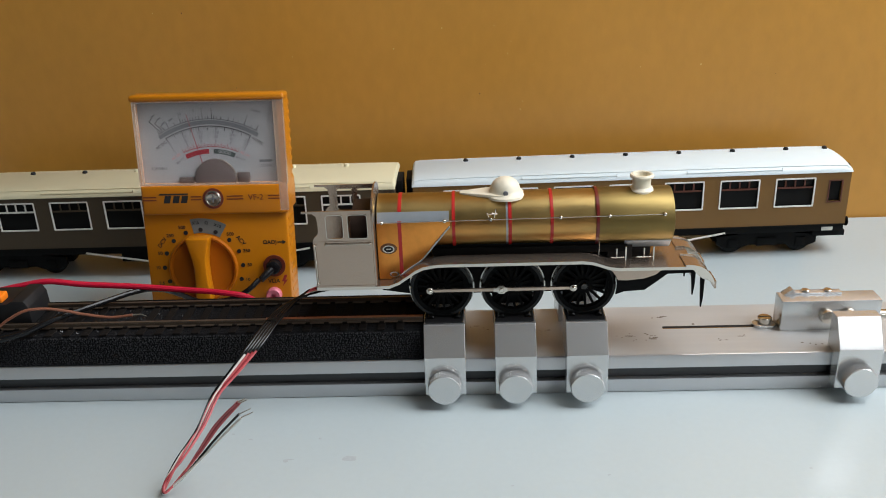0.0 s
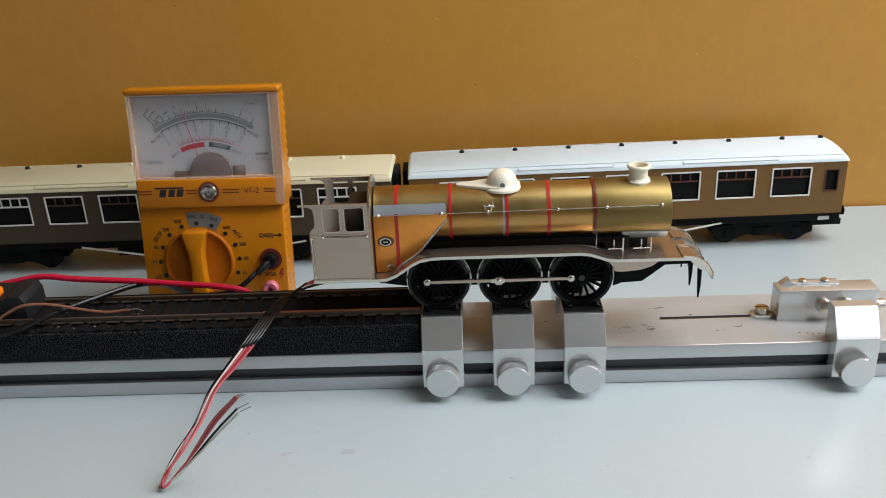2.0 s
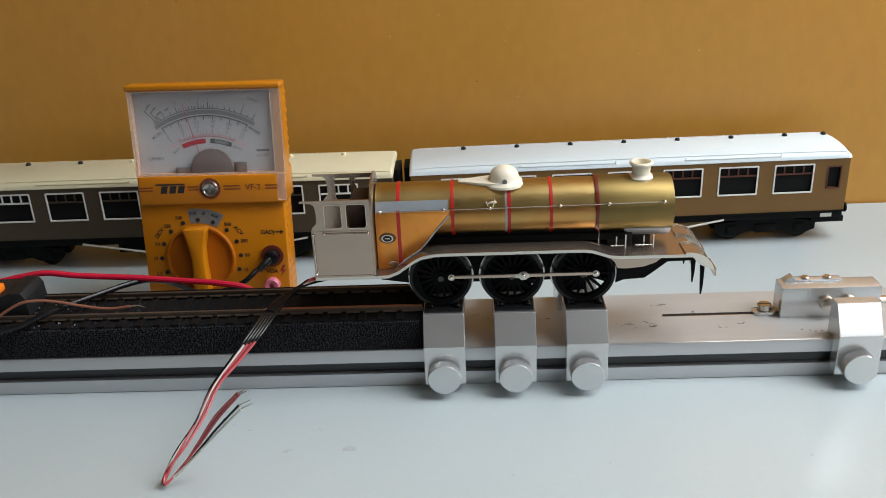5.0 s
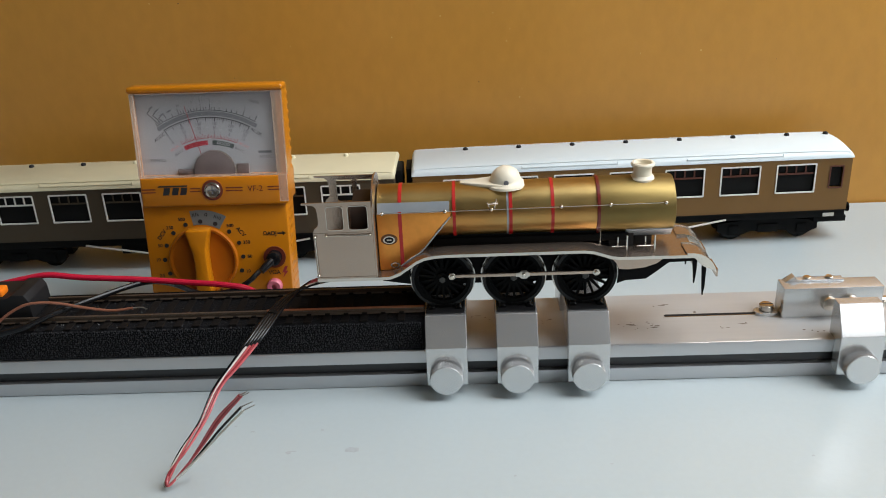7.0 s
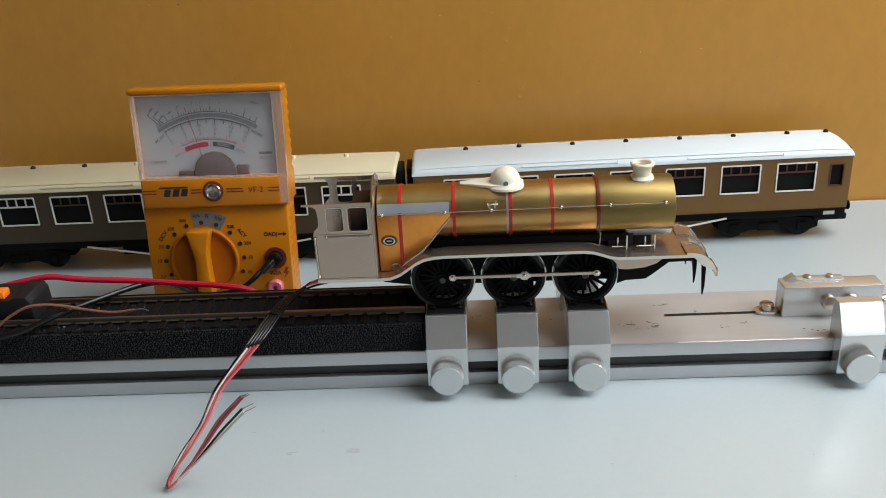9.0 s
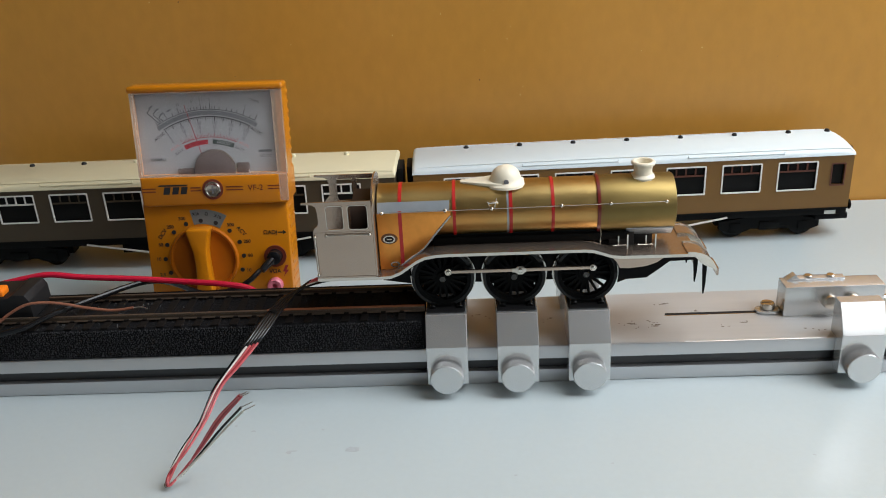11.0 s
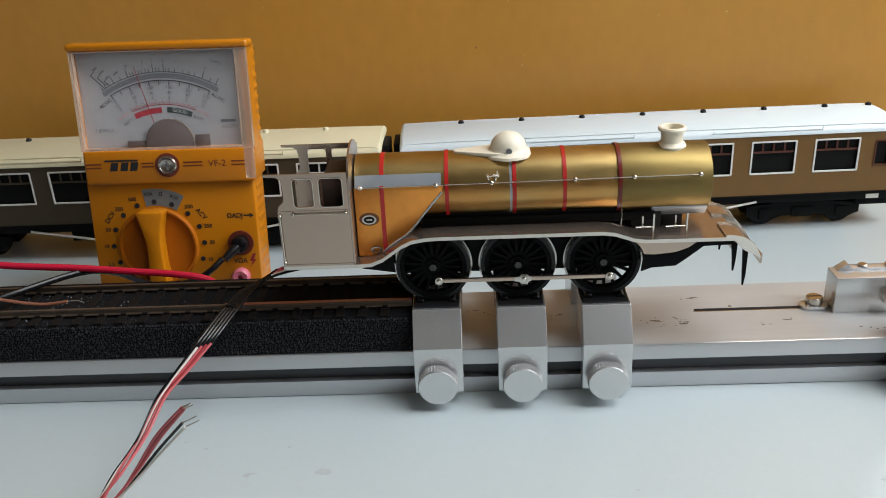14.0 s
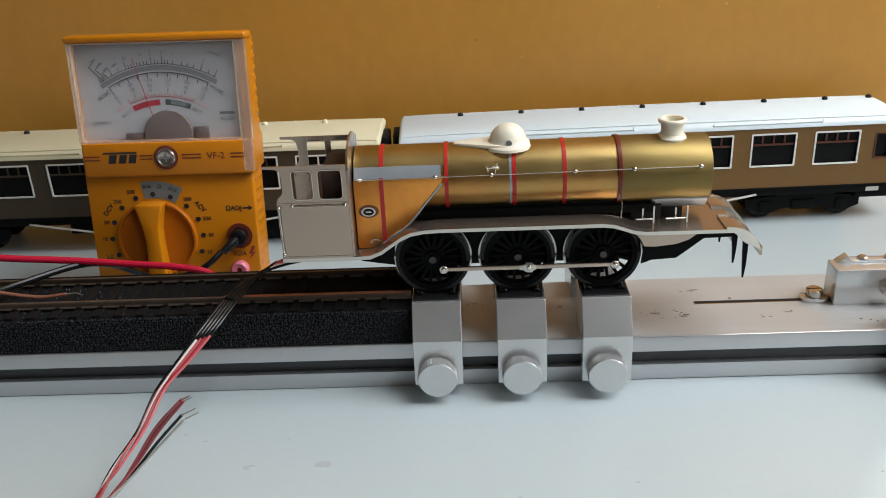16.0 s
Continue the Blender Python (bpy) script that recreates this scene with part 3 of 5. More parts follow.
def build_wheel(loco, x, z, near):
    w = new("driving_wheel")
    w.parent = loco
    base = ORIGIN[loco.name]
    s = 1 if near else -1
    y = 5.6 if near else 27.4
    w.matrix_basis = pose(*((Vector((x, y, z)) - base) / 1000))
    bm = bmesh.new()
    ring(bm, (0, -0.2 if near else -2.4, 0), "y", 9.0, 10.4, 2.6, 48)
    lathe(bm, [(2.4, 0), (2.4, 2.4 * s)], (0, -0.2 * s, 0), "y", 24)
    # balance weight opposite to the crank
    pts = [(9.6 * math.cos(radians(a)), 9.6 * math.sin(radians(a))) for a in range(145, 216, 7)]
    prism(bm, pts, "y", 0.1 * s, 1.8 * s)
    # crank boss
    lathe(bm, [(1.7, 0), (1.7, 2.2 * s)], (CRANK, -0.3 * s, 0), "y", 18)
    me = mesh_from(bm, "driving_wheel", WHEEL_BLACK)
    share("wheel_centre", me, w)
    sp = bmesh.new()
    q = [Vector((rr, yy * s, t)) for rr, hw in ((2.0, 0.6), (9.6, 0.4)) for t in (-hw, hw) for yy in (0.7, 1.7)]
    v = [sp.verts.new(p) for p in q]
    for f in ((0, 1, 3, 2), (4, 6, 7, 5), (0, 4, 5, 1), (2, 3, 7, 6), (0, 2, 6, 4), (1, 5, 7, 3)):
        sp.faces.new([v[k] for k in f])
    spoke = mesh_from(sp, "spoke", WHEEL_BLACK)
    for i in range(18):
        share("spoke", spoke, w, pose(0, 0, 0, 0, 20 * i, 0))
    tb = bmesh.new()
    prof = [(10.4, 0.0), (11.5, 0.0), (11.55, 2.0), (11.7, 2.2), (11.7, 2.8), (10.4, 2.8)]
    n = 64
    rings = []
    for i in range(n):
        a = 2 * math.pi * i / n
        rings.append([tb.verts.new((r * math.cos(a), (h - 0.4) * s, r * math.sin(a))) for r, h in prof])
    for i in range(n):
        p, q = rings[i], rings[(i + 1) % n]
        for k in range(len(prof)):
            tb.faces.new((p[k], p[(k + 1) % 6], q[(k + 1) % 6], q[k]))
    share("tyre", mesh_from(tb, "tyre", TYRE), w)["label"] = "blackened steel tyre with flange"
    fb = bmesh.new()
    ring(fb, (0, 1.7 if near else -2.3, 0), "y", 11.6, 12.15, 0.6, 64)
    share("flange", mesh_from(fb, "flange", FLANGE), w)["label"] = "bright worn wheel flange"
    nb = bmesh.new()
    lathe(nb, [(1.2, -0.9 * s), (1.4, -0.5 * s), (1.4, 0.0)], (0, -0.2 * s, 0), "y", 6)
    share("axle_nut", mesh_from(nb, "axle_nut", NUT), w)["label"] = "dark steel axle nut"
    MOVERS.append((w, (Vector((x, y, z)) - base) / 1000, "turn"))


def footplate_line():
    base = [(-38, 46.6), (-15, 46.6), (-11.5, 46.8), (-8, 48.2), (-5, 50.3), (-2, 52.4), (1, 53.8), (5, 54.5), (9, 54.7), (58, 54.7), (61.5, 54.3), (64.5, 53.3), (67.5, 52.2), (71, 51.7), (98, 51.6)]
    return base


def strip_profile(line, t):
    """A closed outline t thick below a line of points."""
    return line + [(x, z - t) for x, z in reversed(line)]


def build_loco():
    L = thing("model_locomotive", (32, CY, 30.6), "unpainted brass and nickel model steam locomotive on rollers", "model train")
    # boiler barrel and smokebox
    bm = bmesh.new()
    lathe(bm, [(BR - 0.6, -15.5), (BR, -15.5), (BR, 64.0), (BR - 0.6, 64.0)], (0, CY, BZ), "x", 72)
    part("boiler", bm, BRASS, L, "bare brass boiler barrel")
    bm = bmesh.new()
    lathe(bm, [(BR - 0.3, 64.0), (BR + 0.35, 64.1), (BR + 0.35, 90.8), (BR + 0.1, 91.2), (BR - 0.2, 91.3), (BR - 0.2, 90.7), (2.0, 90.6)], (0, CY, BZ), "x", 72)
    part("smokebox", bm, DULL_BRASS, L, "bare brass smokebox drum")
    bm = bmesh.new()
    lathe(bm, [(7.8, 90.6), (7.6, 91.4), (5.0, 92.4), (0.6, 92.8)], (0, CY, BZ), "x", 40)
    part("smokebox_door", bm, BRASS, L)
    # firebox sides of copper with the sloping throat plate
    for y0, y1 in ((5.6, 6.4), (26.6, 27.4)):
        bm = bmesh.new()
        prism(bm, [(-15.6, 46.8), (-12.0, 46.8), (-8.2, 48.0), (-3.8, 51.2), (0.0, 54.0), (10.6, 66.8), (11.2, 69.0), (-15.6, 69.0)], "y", y0, y1, 0.12)
        part("firebox_side", bm, COPPER, L, "bare copper firebox side sheet")
    bm = bmesh.new()
    prism(bm, [(-15.4, 47), (-4.5, 51.0), (9.8, 66.5), (-15.4, 66.5)], "y", 6.4, 26.6)
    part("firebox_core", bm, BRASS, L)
    bm = bmesh.new()
    tube(bm, [(-8.0, 5.5, 48.2), (-3.8, 5.4, 51.4), (0.2, 5.4, 54.2), (5.5, 5.4, 60.6), (10.8, 5.6, 67.0)], 0.32, 6, 4)
    part("seam", bm, TINNED, L, "soldered seam along the firebox slope")
    bm = bmesh.new()
    prism(bm, [(5.45, 68.9), (6.2, 70.7), (7.3, 72.4), (7.7, 72.2), (6.7, 70.5), (5.9, 68.9)], "x", -15.2, 10.6)
    part("solder_strip", bm, TINNED, L, "dull tinned strip above the firebox")
    # red bands; the last one has its shade painted into the colour
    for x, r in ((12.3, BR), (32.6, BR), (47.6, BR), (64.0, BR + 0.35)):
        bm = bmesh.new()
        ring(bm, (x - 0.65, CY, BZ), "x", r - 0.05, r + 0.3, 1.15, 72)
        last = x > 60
        part("boiler_band", bm, RED_SHADED if last else RED, L, "red boiler band with shade painted in" if last else "red painted boiler band")
    bm = bmesh.new()
    ring(bm, (31.1, CY, BZ), "x", BR - 0.05, BR + 0.06, 0.7, 72)
    part("solder_seam", bm, TINNED, L, "dull tinned seam beside a boiler band")
    bm = bmesh.new()
    ring(bm, (-7.9, CY, BZ), "x", BR - 0.05, BR + 0.22, 1.3, 60, 20, 160)
    prism(bm, [(5.35, 47.2), (5.35, 69.2), (6.6, 70.2), (6.8, 69.2), (5.6, 68.8), (5.6, 47.2)], "x", -7.9, -6.6)
    part("boiler_band", bm, RED, L, "red painted boiler band over the firebox")
    # footplate with its bright valance edge
    line = footplate_line()
    bm = bmesh.new()
    prism(bm, strip_profile(line, 0.55), "y", 0.0, 28.6)
    part("footplate", bm, NICKEL, L, "nickel silver running plate")
    for y in (-0.5, 28.6):
        bm = bmesh.new()
        prism(bm, strip_profile([(x, z + 0.15) for x, z in line], 1.15), "y", y, y + 0.5)
        part("valance", bm, NICKEL_EDGE, L, "bright nickel edge of the running plate")
    # cab
    for y in (-0.6, 28.5):
        # side sheet: two windows, and the cut-away entrance under an overhanging roof strip
        bm = bmesh.new()
        panel(bm, -33.8, -16.6, 64.6, 76.2, [(-32.6, -26.6, 65.8, 74.7), (-24.9, -18.0, 65.8, 74.7)], y, y + 0.5)
        prism(bm, [(-37.8, 46.9), (-16.6, 46.9), (-16.6, 64.6), (-33.8, 64.6), (-37.8, 64.6)], "y", y, y + 0.5)
        prism(bm, [(-37.8, 64.6), (-33.8, 64.6), (-33.8, 76.2), (-41.0, 76.2), (-41.0, 75.5), (-37.2, 75.3), (-36.0, 74.4), (-35.6, 72.0), (-35.6, 68.6), (-36.0, 67.4), (-37.2, 66.4), (-37.6, 65.4)], "y", y, y + 0.5)
        side = part("cab_side", bm, NICKEL, L, "nickel silver cab side sheet with window openings")
        for x0, x1 in ((-32.6, -26.6), (-24.9, -18.0)):
            bm = bmesh.new()
            frame_of(bm, rounded(x0 - 0.14, x1 + 0.14, 65.66, 74.84, 1.2), rounded(x0 + 0.1, x1 - 0.1, 65.9, 74.6, 1.0), "y", y - 0.22, y + 0.1)
            part("window_frame", bm, NICKEL_EDGE, side)
        bm = bmesh.new()
        box(bm, -37.7, -16.7, y - 0.16, y, 64.3, 64.8)
        box(bm, -37.9, -16.6, y - 0.2, y, 46.9, 47.5)
        part("beading", bm, NICKEL, side)
        yy = y - 0.7 if y < 0 else y + 1.2
        for pts, ends in (([(-33.2, yy, 63.8), (-17.6, yy, 63.8)], ((-33.2, 63.8), (-17.6, 63.8))), ([(-37.2, yy, 48.2), (-37.2, yy, 63.6)], ((-37.2, 48.4), (-37.2, 63.4)))):
            bm = bmesh.new()
            tube(bm, pts, 0.22, 8, 1)
            part("handrail", bm, STEEL, L)
            for ex, ez in ends:
                bm = bmesh.new()
                ball(bm, (ex, yy, ez), 0.6)
                cyl(bm, (ex, min(yy, y), ez), "y", 0.25, abs(yy - y), 8)
                part("handrail_knob", bm, STEEL, L)
    bm = bmesh.new()
    arch = [(-0.1, 46.9), (24.9, 46.9), (24.9, 73.8)] + [(12.4 + 12.5 * math.cos(radians(a)), 73.8 + 7.6 * math.sin(radians(a))) for a in range(10, 180, 10)] + [(-0.1, 73.8)]
    prism(bm, arch, "x", -16.6, -16.0)
    part("spectacle_plate", bm, NICKEL, L, "arched nickel cab front")
    bm = bmesh.new()
    prism(bm, rounded(3, 24, 47.2, 73.2, 4), "x", -24.5, -16.7)
    part("backhead", bm, BACKHEAD, L, "dark brown boiler backhead inside the cab")
    bm = bmesh.new()
    box(bm, -38, -16.6, 0.2, 28.4, 46.65, 47.2)
    part("cab_floor", bm, NICKEL, L)
    for nm, r0, r1, h, m, note in (("washout_plug", 1.12, 1.5, 0.7, STEEL, "small oval plug on the firebox"), ("plug_recess", 0.05, 1.14, 0.45, MATT_BLACK, "dark recess of the plug"), ("soot_stain", 1.5, 2.1, 0.18, SOOT, "dark heat stain round the plug")):
        bm = bmesh.new()
        ring(bm, (-11.6, 5.62 - h, 59.0), "y", r0, r1, h, 28)
        for v in bm.verts:
            v.co.x = -11.6 + (v.co.x + 11.6) * 1.45
        part(nm, bm, m, L, note)
    bm = bmesh.new()
    box(bm, -12.5, -10.7, 4.95, 5.2, 58.7, 59.3, 0.1)
    part("plug_slot", bm, STEEL, L)
    bm = bmesh.new()
    ring(bm, (-10.0, 4.9, 49.0), "y", 0.7, 1.1, 0.4, 20)
    for v in bm.verts:
        v.co.x = -10.0 + (v.co.x + 10.0) * 1.6
    part("mud_door", bm, STEEL, L)
    # dome with its fairing, chimney
    top = BZ + BR
    bm = bmesh.new()
    prof = [(7.6, -1.3), (7.4, -0.5), (6.2, 0.2), (5.6, 0.9)] + [(5.5 * math.cos(radians(a)), 0.8 + 5.0 * math.sin(radians(a))) for a in (8, 22, 36, 50, 64, 78, 88)]
    lathe(bm, prof, (31.2, CY, top), "z", 40)
    part("dome", bm, CREAM_CAST, L, "cream cast dome")
    bm = bmesh.new()
    cyl(bm, (31.2, CY - 5.9, top + 1.2), "y", 0.9, 0.5, 14)
    part("dome_plug", bm, GREYP, L)
    bm = bmesh.new()
    prism(bm, [(14.5, CY - 1.2), (22, CY - 3.6), (30, CY - 6.2), (30, CY + 6.2), (22, CY + 3.6), (14.5, CY + 1.2)], "z", top - 0.7, top + 0.5, 0.3)
    part("dome_fairing", bm, CREAM_CAST, L)
    bm = bmesh.new()
    t2 = BZ + BR + 0.35
    lathe(bm, [(4.8, -1.2), (4.8, -0.4), (4.1, -0.05), (3.45, 0.5), (3.25, 1.3), (3.35, 3.4), (3.5, 3.7), (4.2, 4.0), (4.3, 4.7), (4.0, 5.1), (3.3, 5.2), (3.0, 5.0), (2.7, 2.4)], (80.6, CY, t2), "z", 36)
    part("chimney", bm, CREAM_CAST, L, "cream cast chimney")
    # boiler handrail
    for side in (1, -1):
        yr = CY - side * 11.2
        bm = bmesh.new()
        tube(bm, [(-15.5, yr, 69.0), (88.0, yr, 69.8)], 0.18, 8, 1)
        part("handrail", bm, STEEL, L)
        for x in (-13.6, 9.0, 25.6, 50.4, 67.8, 87.2):
            z = 69.0 + (x + 15.5) * 0.8 / 103.5
            bm = bmesh.new()
            ball(bm, (x, yr, z), 0.75)
            cyl(bm, (x, min(yr, yr + side * 2.0), z), "y", 0.3, 2.0, 8)
            part("handrail_knob", bm, STEEL, L)
    # clack fitting
    bm = bmesh.new()
    tube(bm, [(24.4, 6.2, 71.0), (26.0, 5.4, 71.6), (27.8, 6.4, 71.2)], 0.4, 6, 4)
    tube(bm, [(25.2, 6.0, 69.0), (24.2, 5.6, 72.0)], 0.25, 6, 1)
    tube(bm, [(26.6, 6.0, 69.0), (27.4, 5.8, 73.0)], 0.25, 6, 1)
    part("clack_valve", bm, STEEL, L)
    # frames, black
    bm = bmesh.new()
    for y in (8.7, 23.4):
        prism(bm, [(-22, 46.0), (-16, 42.6), (-4, 41.5), (0, 39.6), (66, 39.6), (70.0, 42.0), (80.0, 42.6), (86, 46.2), (90, 48.4), (97.5, 48.8), (97.5, 51.0), (72, 51.0), (64, 53.9), (4, 53.9), (-4, 50.0), (-12, 46.0)], "y", y, y + 0.9)
    box(bm, -4, 70, 9.6, 23.4, 38.6, 53.4)
    # unseen blocks added round the axles to darken the gaps between spokes
    for x0, x1 in ((-0.5, 14.5), (25.7, 40.7), (52.0, 60.5)):
        box(bm, x0, x1, 9.7, 23.3, 34.0, 38.6)
    part("main_frame", bm, BLACK, L, "black painted main frames")
    # black boxes fill the dark gap between boiler and running plate
    bm = bmesh.new()
    box(bm, 4, 75, 7.8, 25.2, 54.8, 57.4, 0.2)
    box(bm, 0, 64, 9.0, 24.0, 57.0, 58.6, 0.2)
    part("gap_fill", bm, BLACK, L)
    for y in (0.0, 26.6):
        bm = bmesh.new()
        prism(bm, [(-18.5, 46.0), (-14.5, 43.2), (-4.6, 41.6), (-5.2, 46.8), (-9, 46.6), (-13, 46.0)], "y", y + 4, y + 4.8)
        part("rear_frame", bm, BLACK, L)
        bm = bmesh.new()
        prism(bm, [(67.8, 51.2), (69.6, 49.2), (70.8, 46.8), (74.0, 46.6), (80.0, 47.2), (84.0, 48.6), (86.5, 50.6), (87.5, 51.2)], "y", y + 0.3, y + 0.8)
        part("front_valance", bm, NICKEL, L)
        bm = bmesh.new()
        prism(bm, [(70.4, 47.0), (70.6, 44.6), (70.2, 40.8), (73.2, 42.0), (80.5, 42.4), (84.0, 45.0), (88.5, 48.6), (97.0, 48.8), (98.4, 51.2), (87.0, 51.2), (84.0, 49.0), (80.0, 47.6), (74.0, 47.0)], "y", y + 0.9, y + 1.7)
        part("front_frame", bm, BLACK, L, "black front frame extension")
        for x, zt, zb in ((97.8, 49.2, 39.8), (101.2, 49.0, 34.8)):
            bm = bmesh.new()
            prism(bm, [(x - 0.9, zt), (x + 0.9, zt), (x + 0.75, zb + 4), (x + 0.3, zb), (x - 0.05, zb), (x - 0.35, zb + 4)], "y", y + 1.4, y + 2.1)
            part("guard_iron", bm, BLACK, L, "tapered black guard iron")
    # saddle posts and rails under the smokebox
    for y in (2.8, 25.6):
        for x in (73.4, 83.3):
            bm = bmesh.new()
            box(bm, x, x + 0.5, y, y + 0.5, 51.6, 58.6)
            part("saddle_post", bm, NICKEL_EDGE, L)
        for x0, x1 in ((68.4, 73.4), (77.2, 83.3)):
            bm = bmesh.new()
            tube(bm, [(x0, y + 0.3, 54.4), (x1, y + 0.3, 54.4)], 0.25, 6, 1)
            part("crosshead_rod", bm, STEEL, L)
        bm = bmesh.new()
        tube(bm, [(64.0, y + 0.6, 55.0), (64.2, y + 0.9, 58.6), (64.4, y + 4.0 if y < 10 else y - 1.0, 61.0)], 0.22, 6, 4)
        part("drain_pipe", bm, STEEL, L)
        bm = bmesh.new()
        box(bm, 80.2, 80.7, y + 1.5, y + 2.0, 53.4, 57.4)
        box(bm, 70.4, 70.9, y + 1.5, y + 2.0, 53.4, 57.4)
        part("valve_spindle", bm, STEEL, L)
    bm = bmesh.new()
    box(bm, 68, 77.0, 9.0, 24.0, 51.6, 57.5, 0.2)
    box(bm, 77.0, 84.0, 11.0, 22.0, 51.6, 57.5, 0.2)
    part("saddle", bm, MATT_BLACK, L)
    bm = bmesh.new()
    prism(bm, [(8.4, 59.0), (9.4, 57.6), (11.4, 56.2), (21.6, 56.2), (23.6, 57.6), (24.6, 59.0), (24.9, 58.5), (23.9, 56.9), (22.0, 55.2), (11.0, 55.2), (9.1, 56.9), (8.1, 58.5)], "x", 74.0, 90.6)
    part("saddle_plate", bm, TINNED, L, "tinned flange under the smokebox")
    # front buffer beam and curved drop ends
    bm = bmesh.new()
    box(bm, 97.6, 98.4, 4.0, 25.0, 46.0, 51.0)
    for y0, y1 in ((0.0, 9.4), (17.8, 26.2)):
        box(bm, 105.25, 105.9, y0, y1, 42.8, 45.6)
    part("buffer_beam", bm, NICKEL, L)
    for y, w in ((-0.4, 10.2), (17.4, 9.2)):
        bm = bmesh.new()
        curve = [(94.5, 52.1), (97.0, 52.0), (99.5, 51.4), (101.8, 50.1), (103.6, 48.2), (104.8, 46.0), (105.2, 44.2)]
        prism(bm, strip_profile(curve, 0.6), "y", y, y + w)
        part("drop_end", bm, NICKEL, L, "curved nickel drop end at the front")
        for yy in (y - 0.25, y + w - 0.15):
            bm = bmesh.new()
            prism(bm, [(x, z + 0.45) for x, z in curve] + [(104.4, 45.4), (102.6, 46.4), (100.6, 47.2), (98.8, 48.6), (97.2, 50.6), (94.5, 51.3)], "y", yy, yy + 0.4)
            part("drop_edge", bm, NICKEL_EDGE, L)
    # moving gear
    for near in (True, False):
        for x, z in WHEELS:
            build_wheel(L, x, z, near)
        y = 3.2 if near else 29.8
        c = Vector((WHEELS[1][0], y, WHEELS[1][1])) - ORIGIN[L.name]
        rod = new("coupling_rod")
        rod.parent = L
        rod.matrix_basis = pose(*(c / 1000))
        bm = bmesh.new()
        s = 26.2
        prism(bm, [(-s, -0.6), (0, -0.7), (s, -0.6), (s, 0.6), (0, 0.7), (-s, 0.6)], "y", -0.4, 0.4, 0.12)
        share("rod_bar", mesh_from(bm, "rod_bar", NICKEL), rod)["label"] = "steel coupling rod"
        for dx in (-s, 0, s):
            bm = bmesh.new()
            if dx:
                cyl(bm, (dx, -0.7, 0), "y", 1.35, 1.4, 20, 0.15)
            else:
                prism(bm, [(-3.0, -0.8), (-1.6, -0.9), (-0.9, -1.7), (0.9, -1.7), (1.6, -0.9), (2.2, -0.8), (2.2, 0.8), (1.6, 0.9), (0.9, 1.7), (-0.9, 1.7), (-1.6, 0.9), (-3.0, 0.8)], "y", -0.65, 0.65, 0.1)
            share("rod_boss", mesh_from(bm, "rod_boss", STEEL), rod)
            bm = bmesh.new()
            cyl(bm, (dx, -1.5, 0), "y", 0.75, 3.6, 12, 0.15)
            share("crank_pin", mesh_from(bm, "crank_pin", NICKEL_EDGE), rod)
        MOVERS.append((rod, c / 1000, "ride"))
    return L


# ---- the multimeter ----
MW, MH, MD = 63.0, 103.0, 18.0


def arc_strip(bm, c, r0, r1, a0, a1, y, h=0.06, seg=32):
    return ring(bm, (c[0], y, c[1]), "y", r0, r1, h, seg, a0, a1)


def radial_ticks(bm, c, y, angles, lengths, r, half):
    """Short printed strokes outwards from radius r."""
    for a, l in zip(angles, lengths):
        d = Vector((math.cos(radians(a)), 0, math.sin(radians(a))))
        t = Vector((-d.z, 0, d.x)) * half
        o = Vector((c[0], y, c[1]))
        bm.faces.new([bm.verts.new(p) for p in (o + d * r - t, o + d * (r + l) - t, o + d * (r + l) + t, o + d * r + t)])


